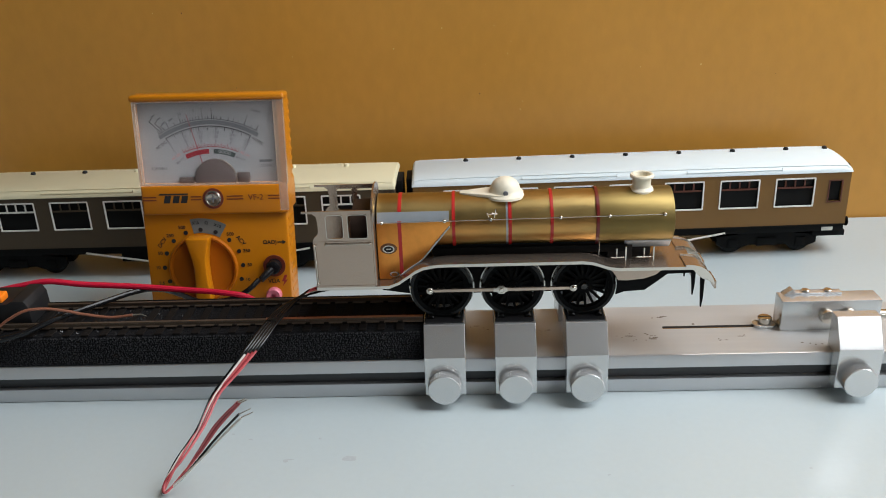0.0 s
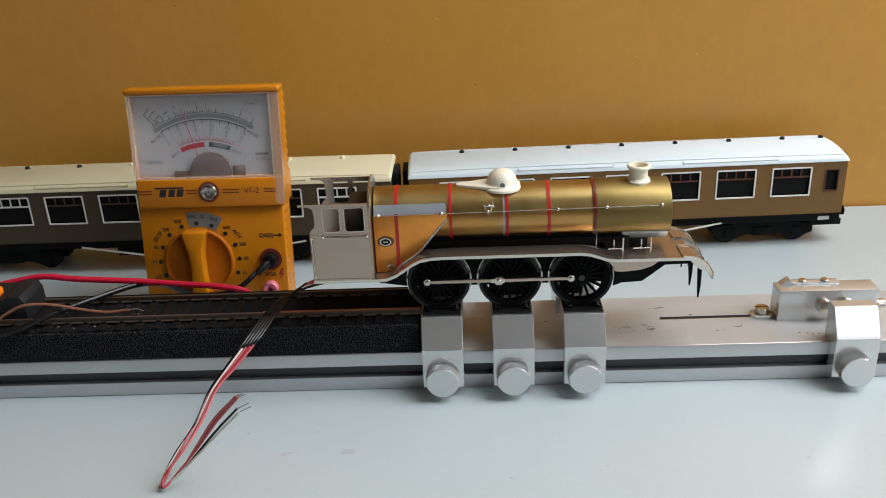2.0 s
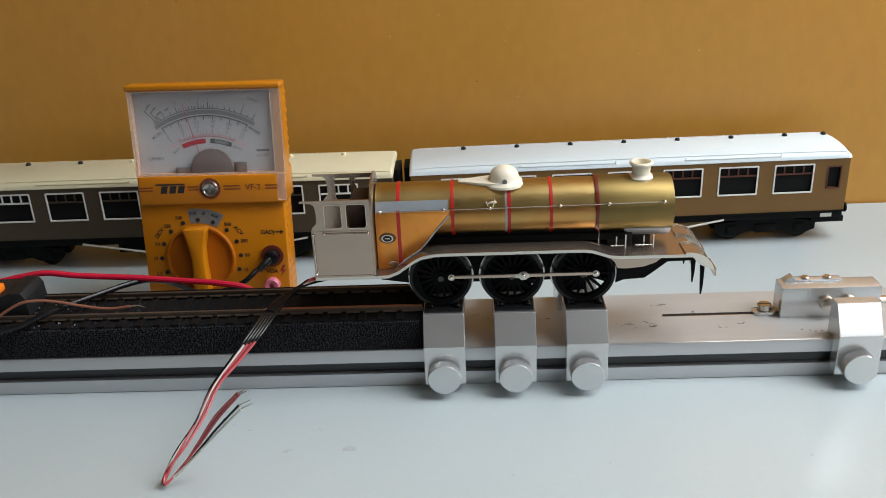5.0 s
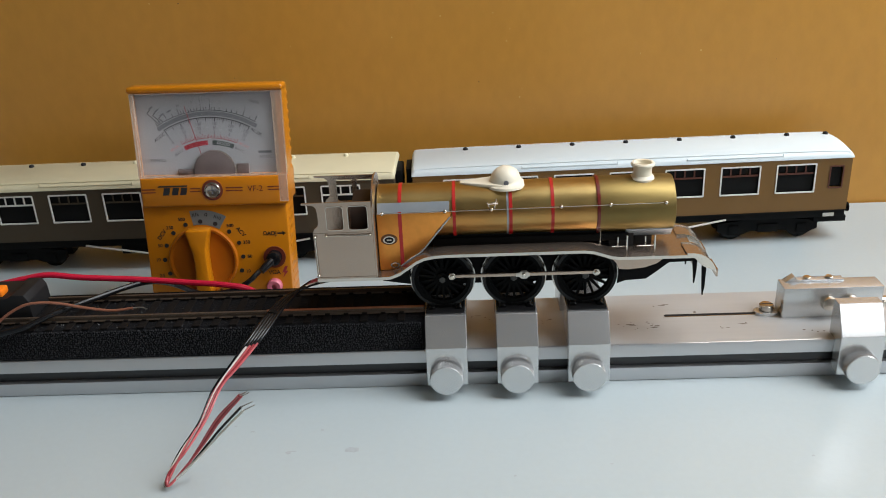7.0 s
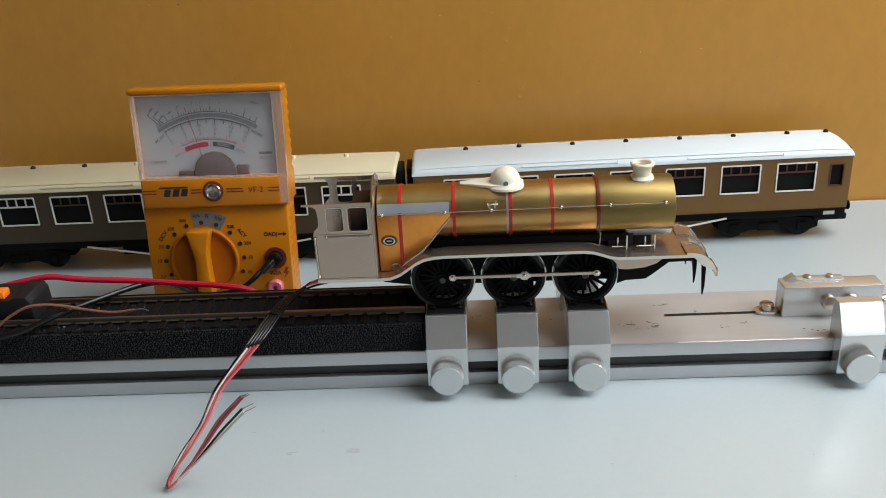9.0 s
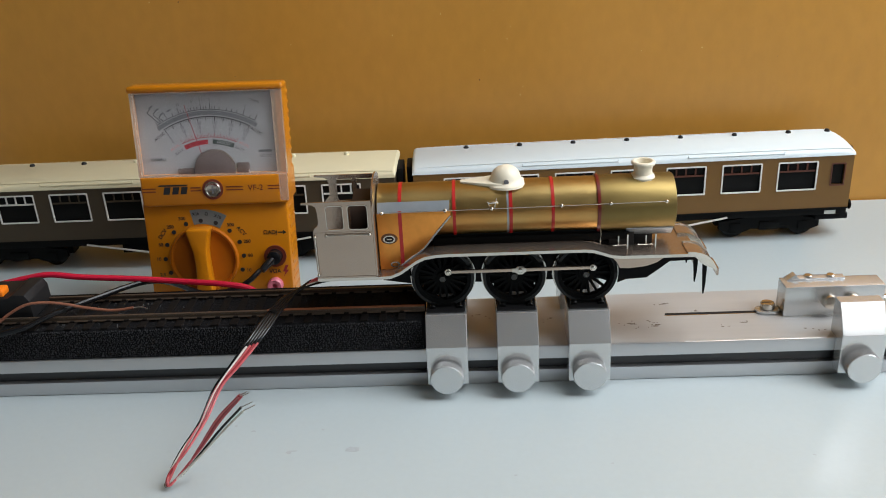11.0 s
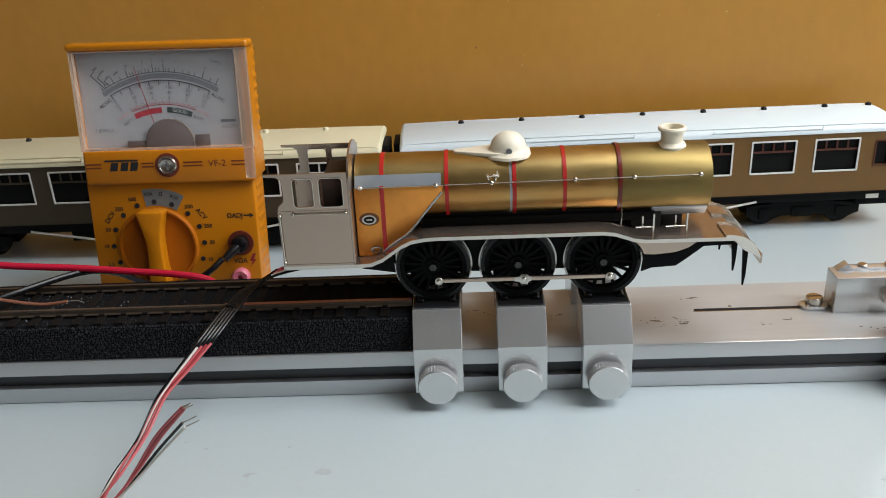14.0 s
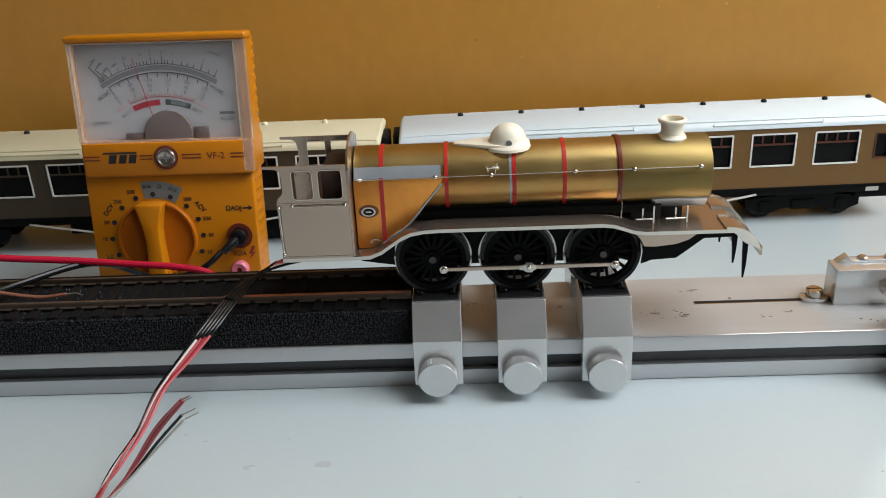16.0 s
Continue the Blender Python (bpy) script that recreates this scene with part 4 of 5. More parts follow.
def build_meter():
    M = thing("multimeter", (-94.0, 62.5, 0), "yellow analogue multimeter with white scale and rotary knob", "multimeter", free=True, turn=(-7.64, 0.82, 1.35))
    h = MW / 2
    # the lower case tapers to a foot that stands flat on the table
    bm = bmesh.new()
    prism(bm, [(0, 0.3), (0, 52.5), (MD, 52.5), (MD, 2.75)], "x", -h - 0.1, h - 0.1, 1.1)
    part("lower_case", bm, YELLOW, M)
    bm = bmesh.new()
    box(bm, -h + 1.0, h + 1.2, -2.2, MD, 51.4, 64.6, 1.0, 3)
    part("name_band", bm, YELLOW, M)
    bm = bmesh.new()
    panel(bm, -h + 0.8, h + 1.6, 63, MH - 1, [(-h + 1.8, h - 1.0, 64.8, 100.4)], -0.6, 8)
    part("upper_case", bm, YELLOW, M)
    bm = bmesh.new()
    box(bm, -h + 0.4, h + 0.6, 3.0, MD, 61, MH - 1.6, 1.2, 3)
    part("back_shell", bm, YELLOW, M)
    bm = bmesh.new()
    box(bm, -h + 0.3, h + 2.6, -3.6, 7.0, 100.3, MH + 0.1, 1.1, 3)
    part("top_cap", bm, YELLOW, M, "rounded yellow top edge")
    # scalloped grip along one side
    for i in range(23):
        z = 5 + i * 4.1
        bm = bmesh.new()
        cyl(bm, (h - 2.0 if z < 51 else h - 0.9, 3.2, z + 2), "y", 2.2, MD - 5.5, 16, 0.5)
        part("grip_rib", bm, YELLOW, M)
    # scale card and the clear cover
    bm = bmesh.new()
    box(bm, -h + 1.6, h - 1.4, 2.2, 3.0, 63.5, 100.9)
    card = part("scale_card", bm, DIALP, M, "white printed scale card")
    bm = bmesh.new()
    panel(bm, -h + 1.6, h + 1.8, 64.6, 100.3, [(-h + 2.8, h - 2.2, 65.2, 99.9)], -4.0, -1.0)
    box(bm, h - 1.9, h + 1.7, -3.9, -2.3, 53.0, 64.5, 0.3)
    cover = part("window_bezel", bm, BEZEL, M, "clear plastic window frame")
    bm = bmesh.new()
    box(bm, -h + 2.8, h - 2.2, -3.2, -2.6, 65.2, 99.9)
    pane = part("window_pane", bm, GLASS, M, "clear plastic window pane")
    pane.visible_shadow = False
    cover.visible_shadow = False
    y = 2.05
    c = (0.2, 51.25)
    bm = bmesh.new()
    arc_strip(bm, c, 38.65, 40.45, 58.2, 123, y)
    part("scale_band", bm, GREYP, card)
    bm = bmesh.new()
    ticks = np.linspace(119.6, 62.2, 51)
    for a, l in zip(ticks, [0.9 if i % 5 else 1.7 for i in range(51)]):
        radial_ticks(bm, c, y, (a,), (l,), 37.9 - l, 0.08 if l < 1 else 0.17)
    ohm = (121.5, 119.4, 117.4, 114.6, 110.5, 106.5, 105.0, 103.5, 102.0, 100.5, 99.0, 97.0, 95.4, 93.2, 91.5, 90.0, 87.8, 86.5, 85.0, 82.3, 78.0, 75.0, 72.0, 68.1, 64.0, 60.6)
    radial_ticks(bm, c, y, ohm, [2.6 if i in (3, 5, 8, 13, 16, 23, 25) else 1.3 for i in range(len(ohm))], 41.0, 0.12)
    part("scale_ticks", bm, INK, card)
    bm = bmesh.new()
    arc_strip(bm, c, 37.78, 38.08, 61.8, 120, y, 0.03)
    arc_strip(bm, c, 40.85, 41.07, 59.5, 122, y, 0.03)
    part("scale_line", bm, INK, card)
    bm = bmesh.new()
    arc_strip(bm, c, 29.0, 29.2, 66, 114, y, 0.03)
    red = np.linspace(113.6, 66.4, 41)
    radial_ticks(bm, c, y, red, [1.0 if i % 4 else 1.7 for i in range(41)], 29.2, 0.07)
    part("red_ticks", bm, REDINK, card)
    bm = bmesh.new()
    arc_strip(bm, c, 26.1, 28.1, 91.4, 113.4, y)
    part("battery_zone", bm, REDINK, card, "red battery zone")
    bm = bmesh.new()
    arc_strip(bm, c, 26.1, 28.1, 67.6, 87.2, y)
    part("battery_zone", bm, DARKZONE, card, "dark green battery zone")

    def arc_text(word, r, a, size, m=INK, bold=0.0, lean=None):
        d = radians(a)
        x, z = c[0] + r * math.cos(d), c[1] + r * math.sin(d)
        lettering("print", word, size, pose(x / 1000, (y - 0.05) / 1000, z / 1000, 90, 0, 0) @ pose(0, 0, 0, 0, 0, a - 90 if lean is None else lean), card, m, bold=bold)

    stops = (119.6, 108.1, 96.6, 85.2, 73.7, 62.6)
    for r, words in ((35.3, "0 50 100 150 200 250"), (33.4, "0 10 20 30 40 50"), (31.6, "0 2 4 6 8 10")):
        for a, w in zip(stops, words.split()):
            arc_text(w, r, a, 1.75, PALE_INK)
    arc_text("GOOD", 27.1, 77.2, 1.8, DIALP, 0.02)
    arc_text("BATT.", 26.6, 119.6, 1.7, PALE_INK)
    arc_text("BATT.", 26.8, 61.4, 1.7, PALE_INK)
    arc_text("AC\u00b7DC", 29.2, 121.0, 1.5, PALE_RED)
    arc_text("AC\u00b7DC", 29.4, 60.0, 1.5, PALE_RED)
    arc_text("AC\u00b7DC", 36.6, 125.0, 1.8)
    arc_text("AC\u00b7DC", 37.2, 56.4, 1.8)
    for a, w in ((105.6, "20"), (97.6, "5"), (93.2, "3"), (87.8, "2"), (82.3, "1"), (68.1, "0")):
        arc_text(w, 44.9, a, 1.6, PALE_INK)
    for word, x, z, sz in (("7 JEWELS", -22.6, 71.2, 1.75), ("AC-DC", 23.8, 71.6, 1.75), ("OHMS", 20.8, 95.2, 1.6)):
        lettering("print", word, sz, pose(x / 1000, (y - 0.05) / 1000, z / 1000, 90) @ pose(0, 0, 0, 0, 0, -20 if word == "OHMS" else 0), card, PALE_INK)
    bm = bmesh.new()
    box(bm, 20.9, 26.5, y - 0.05, y, 73.3, 74.3)
    part("unread_print", bm, PALE_INK, card)
    # nested bracket lines that lead the crowded end of the upper scale outwards
    bm = bmesh.new()
    for x, z, k, up in ((-25.2, 91.4, 5.0, 1.5), (-22.8, 90.6, 3.0, 1.2), (-20.4, 89.2, 1.2, 1.0)):
        prism(bm, [(x, z), (x + 0.18, z + 0.18), (x + k + 0.18, z - k + 0.18), (x + k, z - k)], "y", y - 0.05, y)
        prism(bm, [(x + 0.18, z), (x, z + 0.18), (x + up, z + up + 0.1), (x + up + 0.18, z + up - 0.08)], "y", y - 0.05, y)
    part("scale_bracket", bm, INK, card)
    for x, z in ((-23.0, 93.4), (-20.6, 92.2), (-18.6, 90.4), (-15.4, 91.8)):
        bm = bmesh.new()
        prism(bm, [(x - 1.0, z - 0.5), (x + 0.7, z + 0.6), (x + 0.3, z + 1.2), (x - 1.4, z + 0.1)], "y", y - 0.05, y)
        part("unread_print", bm, GREYP, card)
    # needle and the pivot cover
    bm = bmesh.new()
    lo_p, hi_p = Vector((-2.6, 0.9, 70.0)), Vector((-8.7, 0.9, 94.4))
    d = (hi_p - lo_p).normalized()
    t = Vector((-d.z, 0, d.x)) * 0.14
    q = [lo_p - t, hi_p - t * 0.6, hi_p + t * 0.6, lo_p + t]
    lo = [bm.verts.new(p) for p in q]
    hi = [bm.verts.new(p + Vector((0, 0.15, 0))) for p in q]
    bm.faces.new(lo), bm.faces.new(hi[::-1])
    for i in range(4):
        bm.faces.new((lo[i], hi[i], hi[(i + 1) % 4], lo[(i + 1) % 4]))
    part("needle", bm, REDINK, M, "thin red pointer")
    bm = bmesh.new()
    pts = [(-7.1, 64.7)] + [(1.9 + 9.0 * math.cos(radians(a)), 66.4 + 9.0 * math.sin(radians(a))) for a in range(180, -1, -10)] + [(10.9, 64.7)]
    prism(bm, pts, "y", -0.6, 1.7, 0.7)
    part("pivot_cover", bm, SMOKY, M, "smoky frosted pivot cover")
    bm = bmesh.new()
    ring(bm, (1.9, -0.75, 66.4), "y", 9.1, 9.35, 0.4, 24, -10, 75)
    part("cover_lip", bm, BEZEL, M)
    for x0, x1, z1 in ((-14.2, -7.3, 67.4), (11.1, 16.6, 69.2)):
        bm = bmesh.new()
        box(bm, x0, x1, 0.5, 1.9, 64.7, z1, 0.5)
        part("movement_frame", bm, SMOKY, M)
    # name band: emblem, screw, type marking
    fy = -2.25
    for x0, x1 in ((-29.8, -24.0), (-9.1, -4.6), (6.4, 13.6), (24.3, 30.2)):
        for z in (57.8, 59.1):
            bm = bmesh.new()
            box(bm, x0, x1, fy - 0.06, fy + 0.02, z, z + 0.5)
            part("stripe", bm, MAROON, M, "dark red printed stripe")
    bm = bmesh.new()
    prism(bm, [(-22.4, 60.9), (-10.0, 60.9), (-10.4, 60.2), (-23.0, 60.2)], "y", fy - 0.06, fy + 0.02)
    for x in (-20.4, -16.6, -13.0):
        prism(bm, [(x - 0.6, 56.7), (x + 2.1, 56.7), (x + 2.9, 59.9), (x + 0.2, 59.9)], "y", fy - 0.06, fy + 0.02)
    part("emblem", bm, INK, M, "dark emblem bars")
    lettering("print", "VF-2", 3.5, pose(0.0190, fy / 1000, 0.0586, 90), M, MAROON, bold=0.02)
    bm = bmesh.new()
    lathe(bm, [(4.5, -0.3), (4.5, 0), (4.0, 0.4), (3.8, 0)], (0.6, fy, 58.5), "y", 32)
    part("screw_collar", bm, MAROON, M, "dark recess round the screw")
    bm = bmesh.new()
    lathe(bm, [(3.5, 0.1), (3.5, -0.6), (2.9, -0.9), (2.4, -0.6), (0.3, -0.7)], (0.6, fy, 58.5), "y", 28)
    sc = part("screw_head", bm, STEEL, M, "chrome cross-head screw")
    bm = bmesh.new()
    box(bm, -1.1, 2.3, fy - 0.85, fy - 0.6, 58.2, 58.8)
    box(bm, 0.3, 0.9, fy - 0.85, fy - 0.6, 56.8, 60.2)
    part("cross", bm, GREYP, sc)
    # rotary knob with its waisted grip
    kc = (-6.9, 26.9)
    bm = bmesh.new()
    lathe(bm, [(15.2, 0.2), (15.2, -1.0), (14.8, -1.8), (14.1, -1.8), (13.5, -0.6), (0.5, -0.4)], (kc[0], 0, kc[1]), "y", 64)
    knob = part("rotary_knob", bm, YELLOW_SHADED, M, "round yellow range knob")
    half = ((15.0, -5.0, 5.2), (12.5, -4.6, 4.6), (9.0, -3.7, 3.8), (5.0, -2.7, 3.2), (1.0, -2.2, 3.2), (-4.0, -2.2, 3.4), (-9.0, -2.5, 3.8), (-14.3, -2.9, 4.2))
    outline = [(kc[0] + b, kc[1] + z) for z, a, b in half] + [(kc[0] + a, kc[1] + z) for z, a, b in reversed(half)]
    bm = bmesh.new()
    prism(bm, outline, "y", -8.0, -0.4, 0.9)
    part("knob_handle", bm, YELLOW, knob)
    for x, z, w, tx, tz in ((-22.6, 20.8, "2.5", -3.6, -0.9), (-24.2, 27.2, "10", -3.0, 0), (-22.7, 33.7, "50", -2.9, 0), (-19.1, 39.3, "250", -1.4, 2.4), (-13.4, 42.9, "500", -1.6, 2.4), (-6.8, 44.2, "", 0, 0), (-0.3, 43.0, "", 0, 0), (5.4, 39.3, "500", 0.6, 2.6), (9.3, 34.1, "250", 3.3, 0.1), (10.6, 27.7, "50", 2.9, 0), (9.4, 21.3, "10", 2.8, -0.4)):
        bm = bmesh.new()
        cyl(bm, (x, -0.26, z), "y", 0.95, 0.28, 16)
        part("range_dot", bm, INK, M)
        if w:
            lettering("print", w, 2.1, pose((x + tx) / 1000, -0.00006, (z + tz) / 1000, 90), M, INK, bold=0.03)
    bm = bmesh.new()
    ring(bm, (kc[0], -0.1, kc[1]), "y", 15.8, 22.4, 0.12, 16, 59, 101)
    part("ohm_panel", bm, PANEL_GREY, M, "grey resistance range panel")
    for word, a in (("X1k", 95), ("\u03a9", 82), ("X10", 68)):
        d = radians(a)
        lettering("print", word, 1.9, pose((kc[0] + 20.4 * math.cos(d)) / 1000, -0.0002, (kc[1] + 20.4 * math.sin(d)) / 1000, 90) @ pose(0, 0, 0, 0, 0, a - 90), M, INK, bold=0.03)
    lettering("print", "DCV", 2.5, pose(-0.0242, -0.00006, 0.0386, 90) @ pose(0, 0, 0, 0, 0, 52), M, INK, bold=0.05)
    lettering("print", "ACV", 2.5, pose(0.0105, -0.00006, 0.0390, 90) @ pose(0, 0, 0, 0, 0, -50), M, INK, bold=0.05)
    lettering("print", "\u03a9ADJ", 2.5, pose(0.0231, -0.00006, 0.0379, 90), M, INK, bold=0.05)
    bm = bmesh.new()
    prism(bm, [(26.4, 37.6), (28.7, 37.6), (28.7, 36.9), (30.3, 37.9), (28.7, 38.9), (28.7, 38.2), (26.4, 38.2)], "y", -0.06, 0.02)
    part("arrow", bm, INK, M)
    lettering("print", "V\u03a9A", 2.6, pose(0.0238, -0.00006, 0.0200, 90), M, INK, bold=0.03)
    bm = bmesh.new()
    prism(bm, [(28.6, 22.8), (29.9, 22.8), (28.8, 20.6), (30.0, 20.6), (27.4, 17.4), (28.3, 19.8), (27.2, 19.8)], "y", -0.06, 0.02)
    part("flash_mark", bm, REDINK, M)
    # sockets and the plugged lead
    bm = bmesh.new()
    ring(bm, (24.5, -0.8, 27.2), "y", 3.4, 4.9, 0.9, 32)
    part("socket_ring", bm, MAROON, M)
    bm = bmesh.new()
    lathe(bm, [(3.3, 0.4), (3.3, -3.0), (3.0, -4.2), (2.2, -4.8), (0.4, -5.0)], (24.5, 0, 27.2), "y", 28)
    tube(bm, [(24.0, -3.2, 26.8), (21.6, -6.0, 24.8), (19.6, -8.0, 23.0)], 2.0, 14, 4, 0.72)
    part("plug", bm, CABLE_BLACK, M, "glossy black angled test lead plug")
    bm = bmesh.new()
    lathe(bm, [(3.4, 0.2), (3.4, -2.4), (2.8, -3.2), (1.2, -3.0), (1.0, -1.0)], (23.6, 0, 13.9), "y", 28)
    part("socket", bm, PINK, M, "faded pink test socket")
    return M


# ---- the coaches ----


def build_coach(name, label, x_mid, y_mid, yaw, length, body, roofm, first_window, with_door):
    C = thing(name, (x_mid, y_mid, 0), label, "model coach", "coaches against the wall", turn=(0, 0, yaw), free=True)
    hl, hw = length / 2, 17.6
    z0, z1 = 16.2, 44.0
    pitch, ww, zt, zb = 27.0, 18.6, 41.1, 27.0
    wins, x = [], first_window
    while x + ww < hl - (12.5 if with_door else 8):
        if x > -hl + 6:
            wins.append((x, x + ww, zb, zt))
        x += pitch
    holes = list(wins)
    door = (hl - 9.9, hl - 4.1, 29.0, 39.4)
    if with_door:
        holes.append(door)
    for s in (-1, 1):
        bm = bmesh.new()
        ya, yb = sorted((s * hw, s * (hw - 0.9)))
        panel(bm, -hl, hl, z0, z1, holes, ya, yb)
        side = part("side_wall", bm, body, C)
        yo = s * hw
        bm = bmesh.new()
        ya, yb = sorted((yo, yo + s * 0.3))
        box(bm, -hl, hl, ya, yb, z0, z0 + 0.8)
        part("solebar_strip", bm, UNDER, side, "dark strip at the foot of the side")
        for i, (a, b, c, d) in enumerate(wins):
            bm = bmesh.new()
            frame_of(bm, rounded(a - 0.4, b + 0.4, c - 0.4, d + 0.4, 0.5, 3), rounded(a + 0.28, b - 0.28, c + 0.28, d - 0.28, 0.4, 3), "y", yo - 0.25, yo + 0.25)
            fr = part("window_frame", bm, WHITE_LINE, side, "white window lining")
            bm = bmesh.new()
            bar = 36.4
            box(bm, a + 0.4, b - 0.4, yo - s * 0.6 - 0.2, yo - s * 0.6 + 0.2, bar - 0.4, bar + 0.4)
            for k in range(1, 4):
                xx = a + (b - a) * k / 4
                box(bm, xx - 0.35, xx + 0.35, yo - s * 0.6 - 0.2, yo - s * 0.6 + 0.2, bar, d - 0.4)
            part("ventilator_bar", bm, VENT_RED if with_door else (WHITE_LINE if i % 3 == 1 else BROWN_OLD), side)
            bm = bmesh.new()
            box(bm, a, b, yo - s * 1.4 - 0.15, yo - s * 1.4 + 0.15, c, d)
            p = part("pane", bm, PANE, side)
        if with_door:
            a, b, c, d = door
            bm = bmesh.new()
            frame_of(bm, rounded(a - 0.6, b + 0.6, c - 0.6, d + 0.6, 0.3, 3), rounded(a, b, c, d, 0.3, 3), "y", yo - 0.3, yo + 0.3)
            part("door_frame", bm, VENT_RED, side, "dark red-brown door light frame")
            bm = bmesh.new()
            box(bm, a, b, yo - s * 1.4 - 0.15, yo - s * 1.4 + 0.15, c, d)
            part("pane", bm, PANE, side)
    for s in (-1, 1):
        bm = bmesh.new()
        xa, xb = sorted((s * hl, s * (hl - 1.0)))
        box(bm, xa, xb, -hw + 0.92, hw - 0.92, z0, z1)
        part("end_wall", bm, body, C)
        bm = bmesh.new()
        xa, xb = sorted((s * hl + s * 0.02, s * (hl + 3.4)))
        box(bm, xa, xb, -7.5, 7.5, z0, 44.6, 0.4)
        part("gangway", bm, UNDER, C, "black corridor connection")
        for y in (-11.5, 11.5):
            bm = bmesh.new()
            lathe(bm, [(0.9, 0), (0.9, s * 2.6), (2.4, s * 2.8), (2.4, s * 3.5), (1.0, s * 3.8)], (s * hl, y, 15.9), "x", 20)
            part("buffer", bm, BLACK, C)
    # roof: an elliptical section with rounded ends
    bm = bmesh.new()
    sect = [(hw + 0.5) * math.cos(math.pi * i / 20) for i in range(21)]
    prof = [(y, 43.8 + 5.3 * math.sin(math.pi * i / 20) ** 0.8) for i, y in enumerate(sect)]
    xs = [-hl - 0.4, -hl + 0.1, -hl + 1.2, hl - 1.2 - (4 if with_door else 0), hl - 2.5 if with_door else hl - 0.1, hl - 0.6 if with_door else hl + 0.2, hl + 0.4]
    dz = [0.55, 0.8, 1.0, 1.0, 0.94 if with_door else 1.0, 0.75 if with_door else 0.9, 0.5 if with_door else 0.8]
    rows = [[bm.verts.new((x, y, 43.8 + (z - 43.8) * k)) for y, z in prof] for x, k in zip(xs, dz)]
    for a, b in zip(rows, rows[1:]):
        for i in range(20):
            bm.faces.new((a[i], a[i + 1], b[i + 1], b[i]))
    bm.faces.new(rows[0])
    bm.faces.new(rows[-1][::-1])
    for a, b in zip(rows, rows[1:]):
        bm.faces.new((a[0], b[0], b[20], a[20]))
    roof = part("roof", bm, roofm, C, smooth=50)
    for s in (-1, 1):
        bm = bmesh.new()
        tube(bm, [(-hl + 1, s * 17.2, 45.8), (-hl + 12, s * 16.0, 46.9), (0, s * 15.6, 47.2), (hl - 12, s * 16.0, 46.9), (hl - 1, s * 17.2, 45.8)], 0.16, 5, 8)
        part("rain_strip", bm, roofm, roof)
        for a in (-hl * 0.5, hl * 0.25):
            bm = bmesh.new()
            tube(bm, [(a, s * 17.6, 45.9), (a + 46, s * 17.6, 45.9)], 0.18, 6, 1)
            for xx in (a, a + 46):
                tube(bm, [(xx, s * 17.5, 45.2), (xx, s * 17.6, 47.0)], 0.2, 6, 1)
            part("roof_rail", bm, roofm, roof)
    spots = [-79.9 + 27 * k for k in range(7)] + [101.5] if with_door else [-98.5 + 27 * k for k in range(8)]
    for x in spots:
        bm = bmesh.new()
        lathe(bm, [(1.3, -0.8), (1.3, 0.6), (0.9, 1.2), (0.2, 1.4)], (x, 5.5, 48.9), "z", 12)
        part("roof_vent", bm, MATT_BLACK if (with_door or x < -20) else ROOF_CREAM, roof, "small roof ventilator")
    # underframe, trussing, bogies
    bm = bmesh.new()
    box(bm, -hl, hl, -hw + 1.5, hw - 1.5, 12.6, 16.18, 0.2)
    part("underframe", bm, UNDER, C)
    for s in (-1, 1):
        bm = bmesh.new()
        xa, xb = sorted((s * (hl - 3), s * (hl + 1.5)))
        box(bm, xa, xb, -13.5, 13.5, 12.5, 15.6, 0.3)
        part("headstock", bm, UNDER, C)
        bm = bmesh.new()
        xa, xb = sorted((s * (hl - 14), s * (hl + 2.0)))
        box(bm, xa, xb, -14.6, 14.6, 9.4, 12.45, 0.3)
        part("end_step", bm, UNDER, C)
    bm = bmesh.new()
    box(bm, hl - 10.5, hl - 5.0, -16.3, -16.1, 13.0, 14.9)
    part("maker_plate", bm, WHITE_LINE, C)
    for s in (-1, 1):
        bm = bmesh.new()
        y = s * 16.7
        tube(bm, [(-hl * 0.62, y, 13.6), (-hl * 0.34, y, 8.2), (hl * 0.16, y, 8.2), (hl * 0.45, y, 13.6)] if with_door else [(-hl * 0.36, y, 13.6), (-hl * 0.08, y, 8.2), (hl * 0.34, y, 8.2), (hl * 0.62, y, 13.6)], 0.55, 6, 1)
        part("truss_rod", bm, ROD_WHITE, C, "white truss rod")
        bm = bmesh.new()
        for a, b in ((-0.22, -0.06), (0.04, 0.14)):
            box(bm, hl * a, hl * b, y - 5.5 * s - 2, y - 5.5 * s + 2, 7.0, 12.8, 0.4)
        part("battery_box", bm, UNDER, C)
    for bx in (-hl + 36, hl - 36):
        B = bmesh.new()
        for s in (-1, 1):
            ya, yb = sorted((s * 10.5, s * 12.6))
            prism(B, [(bx - 25, 5.4), (bx - 20, 3.4), (bx - 13, 3.4), (bx - 9, 5.0), (bx + 9, 5.0), (bx + 13, 3.4), (bx + 20, 3.4), (bx + 25, 5.4), (bx + 25, 9.6), (bx + 10, 11.4), (bx - 10, 11.4), (bx - 25, 9.6)], "y", ya, yb)
            for xx in (bx - 17, bx + 17):
                box(B, xx - 2.5, xx + 2.5, min(ya, yb) - 0.6, max(ya, yb) + 0.6, 4.0, 8.6, 0.3)
            box(B, bx - 5, bx + 5, min(ya, yb) - 0.7, max(ya, yb) + 0.7, 4.5, 9.0, 0.3)
        box(B, bx - 6, bx + 6, -10, 10, 6, 12.62)
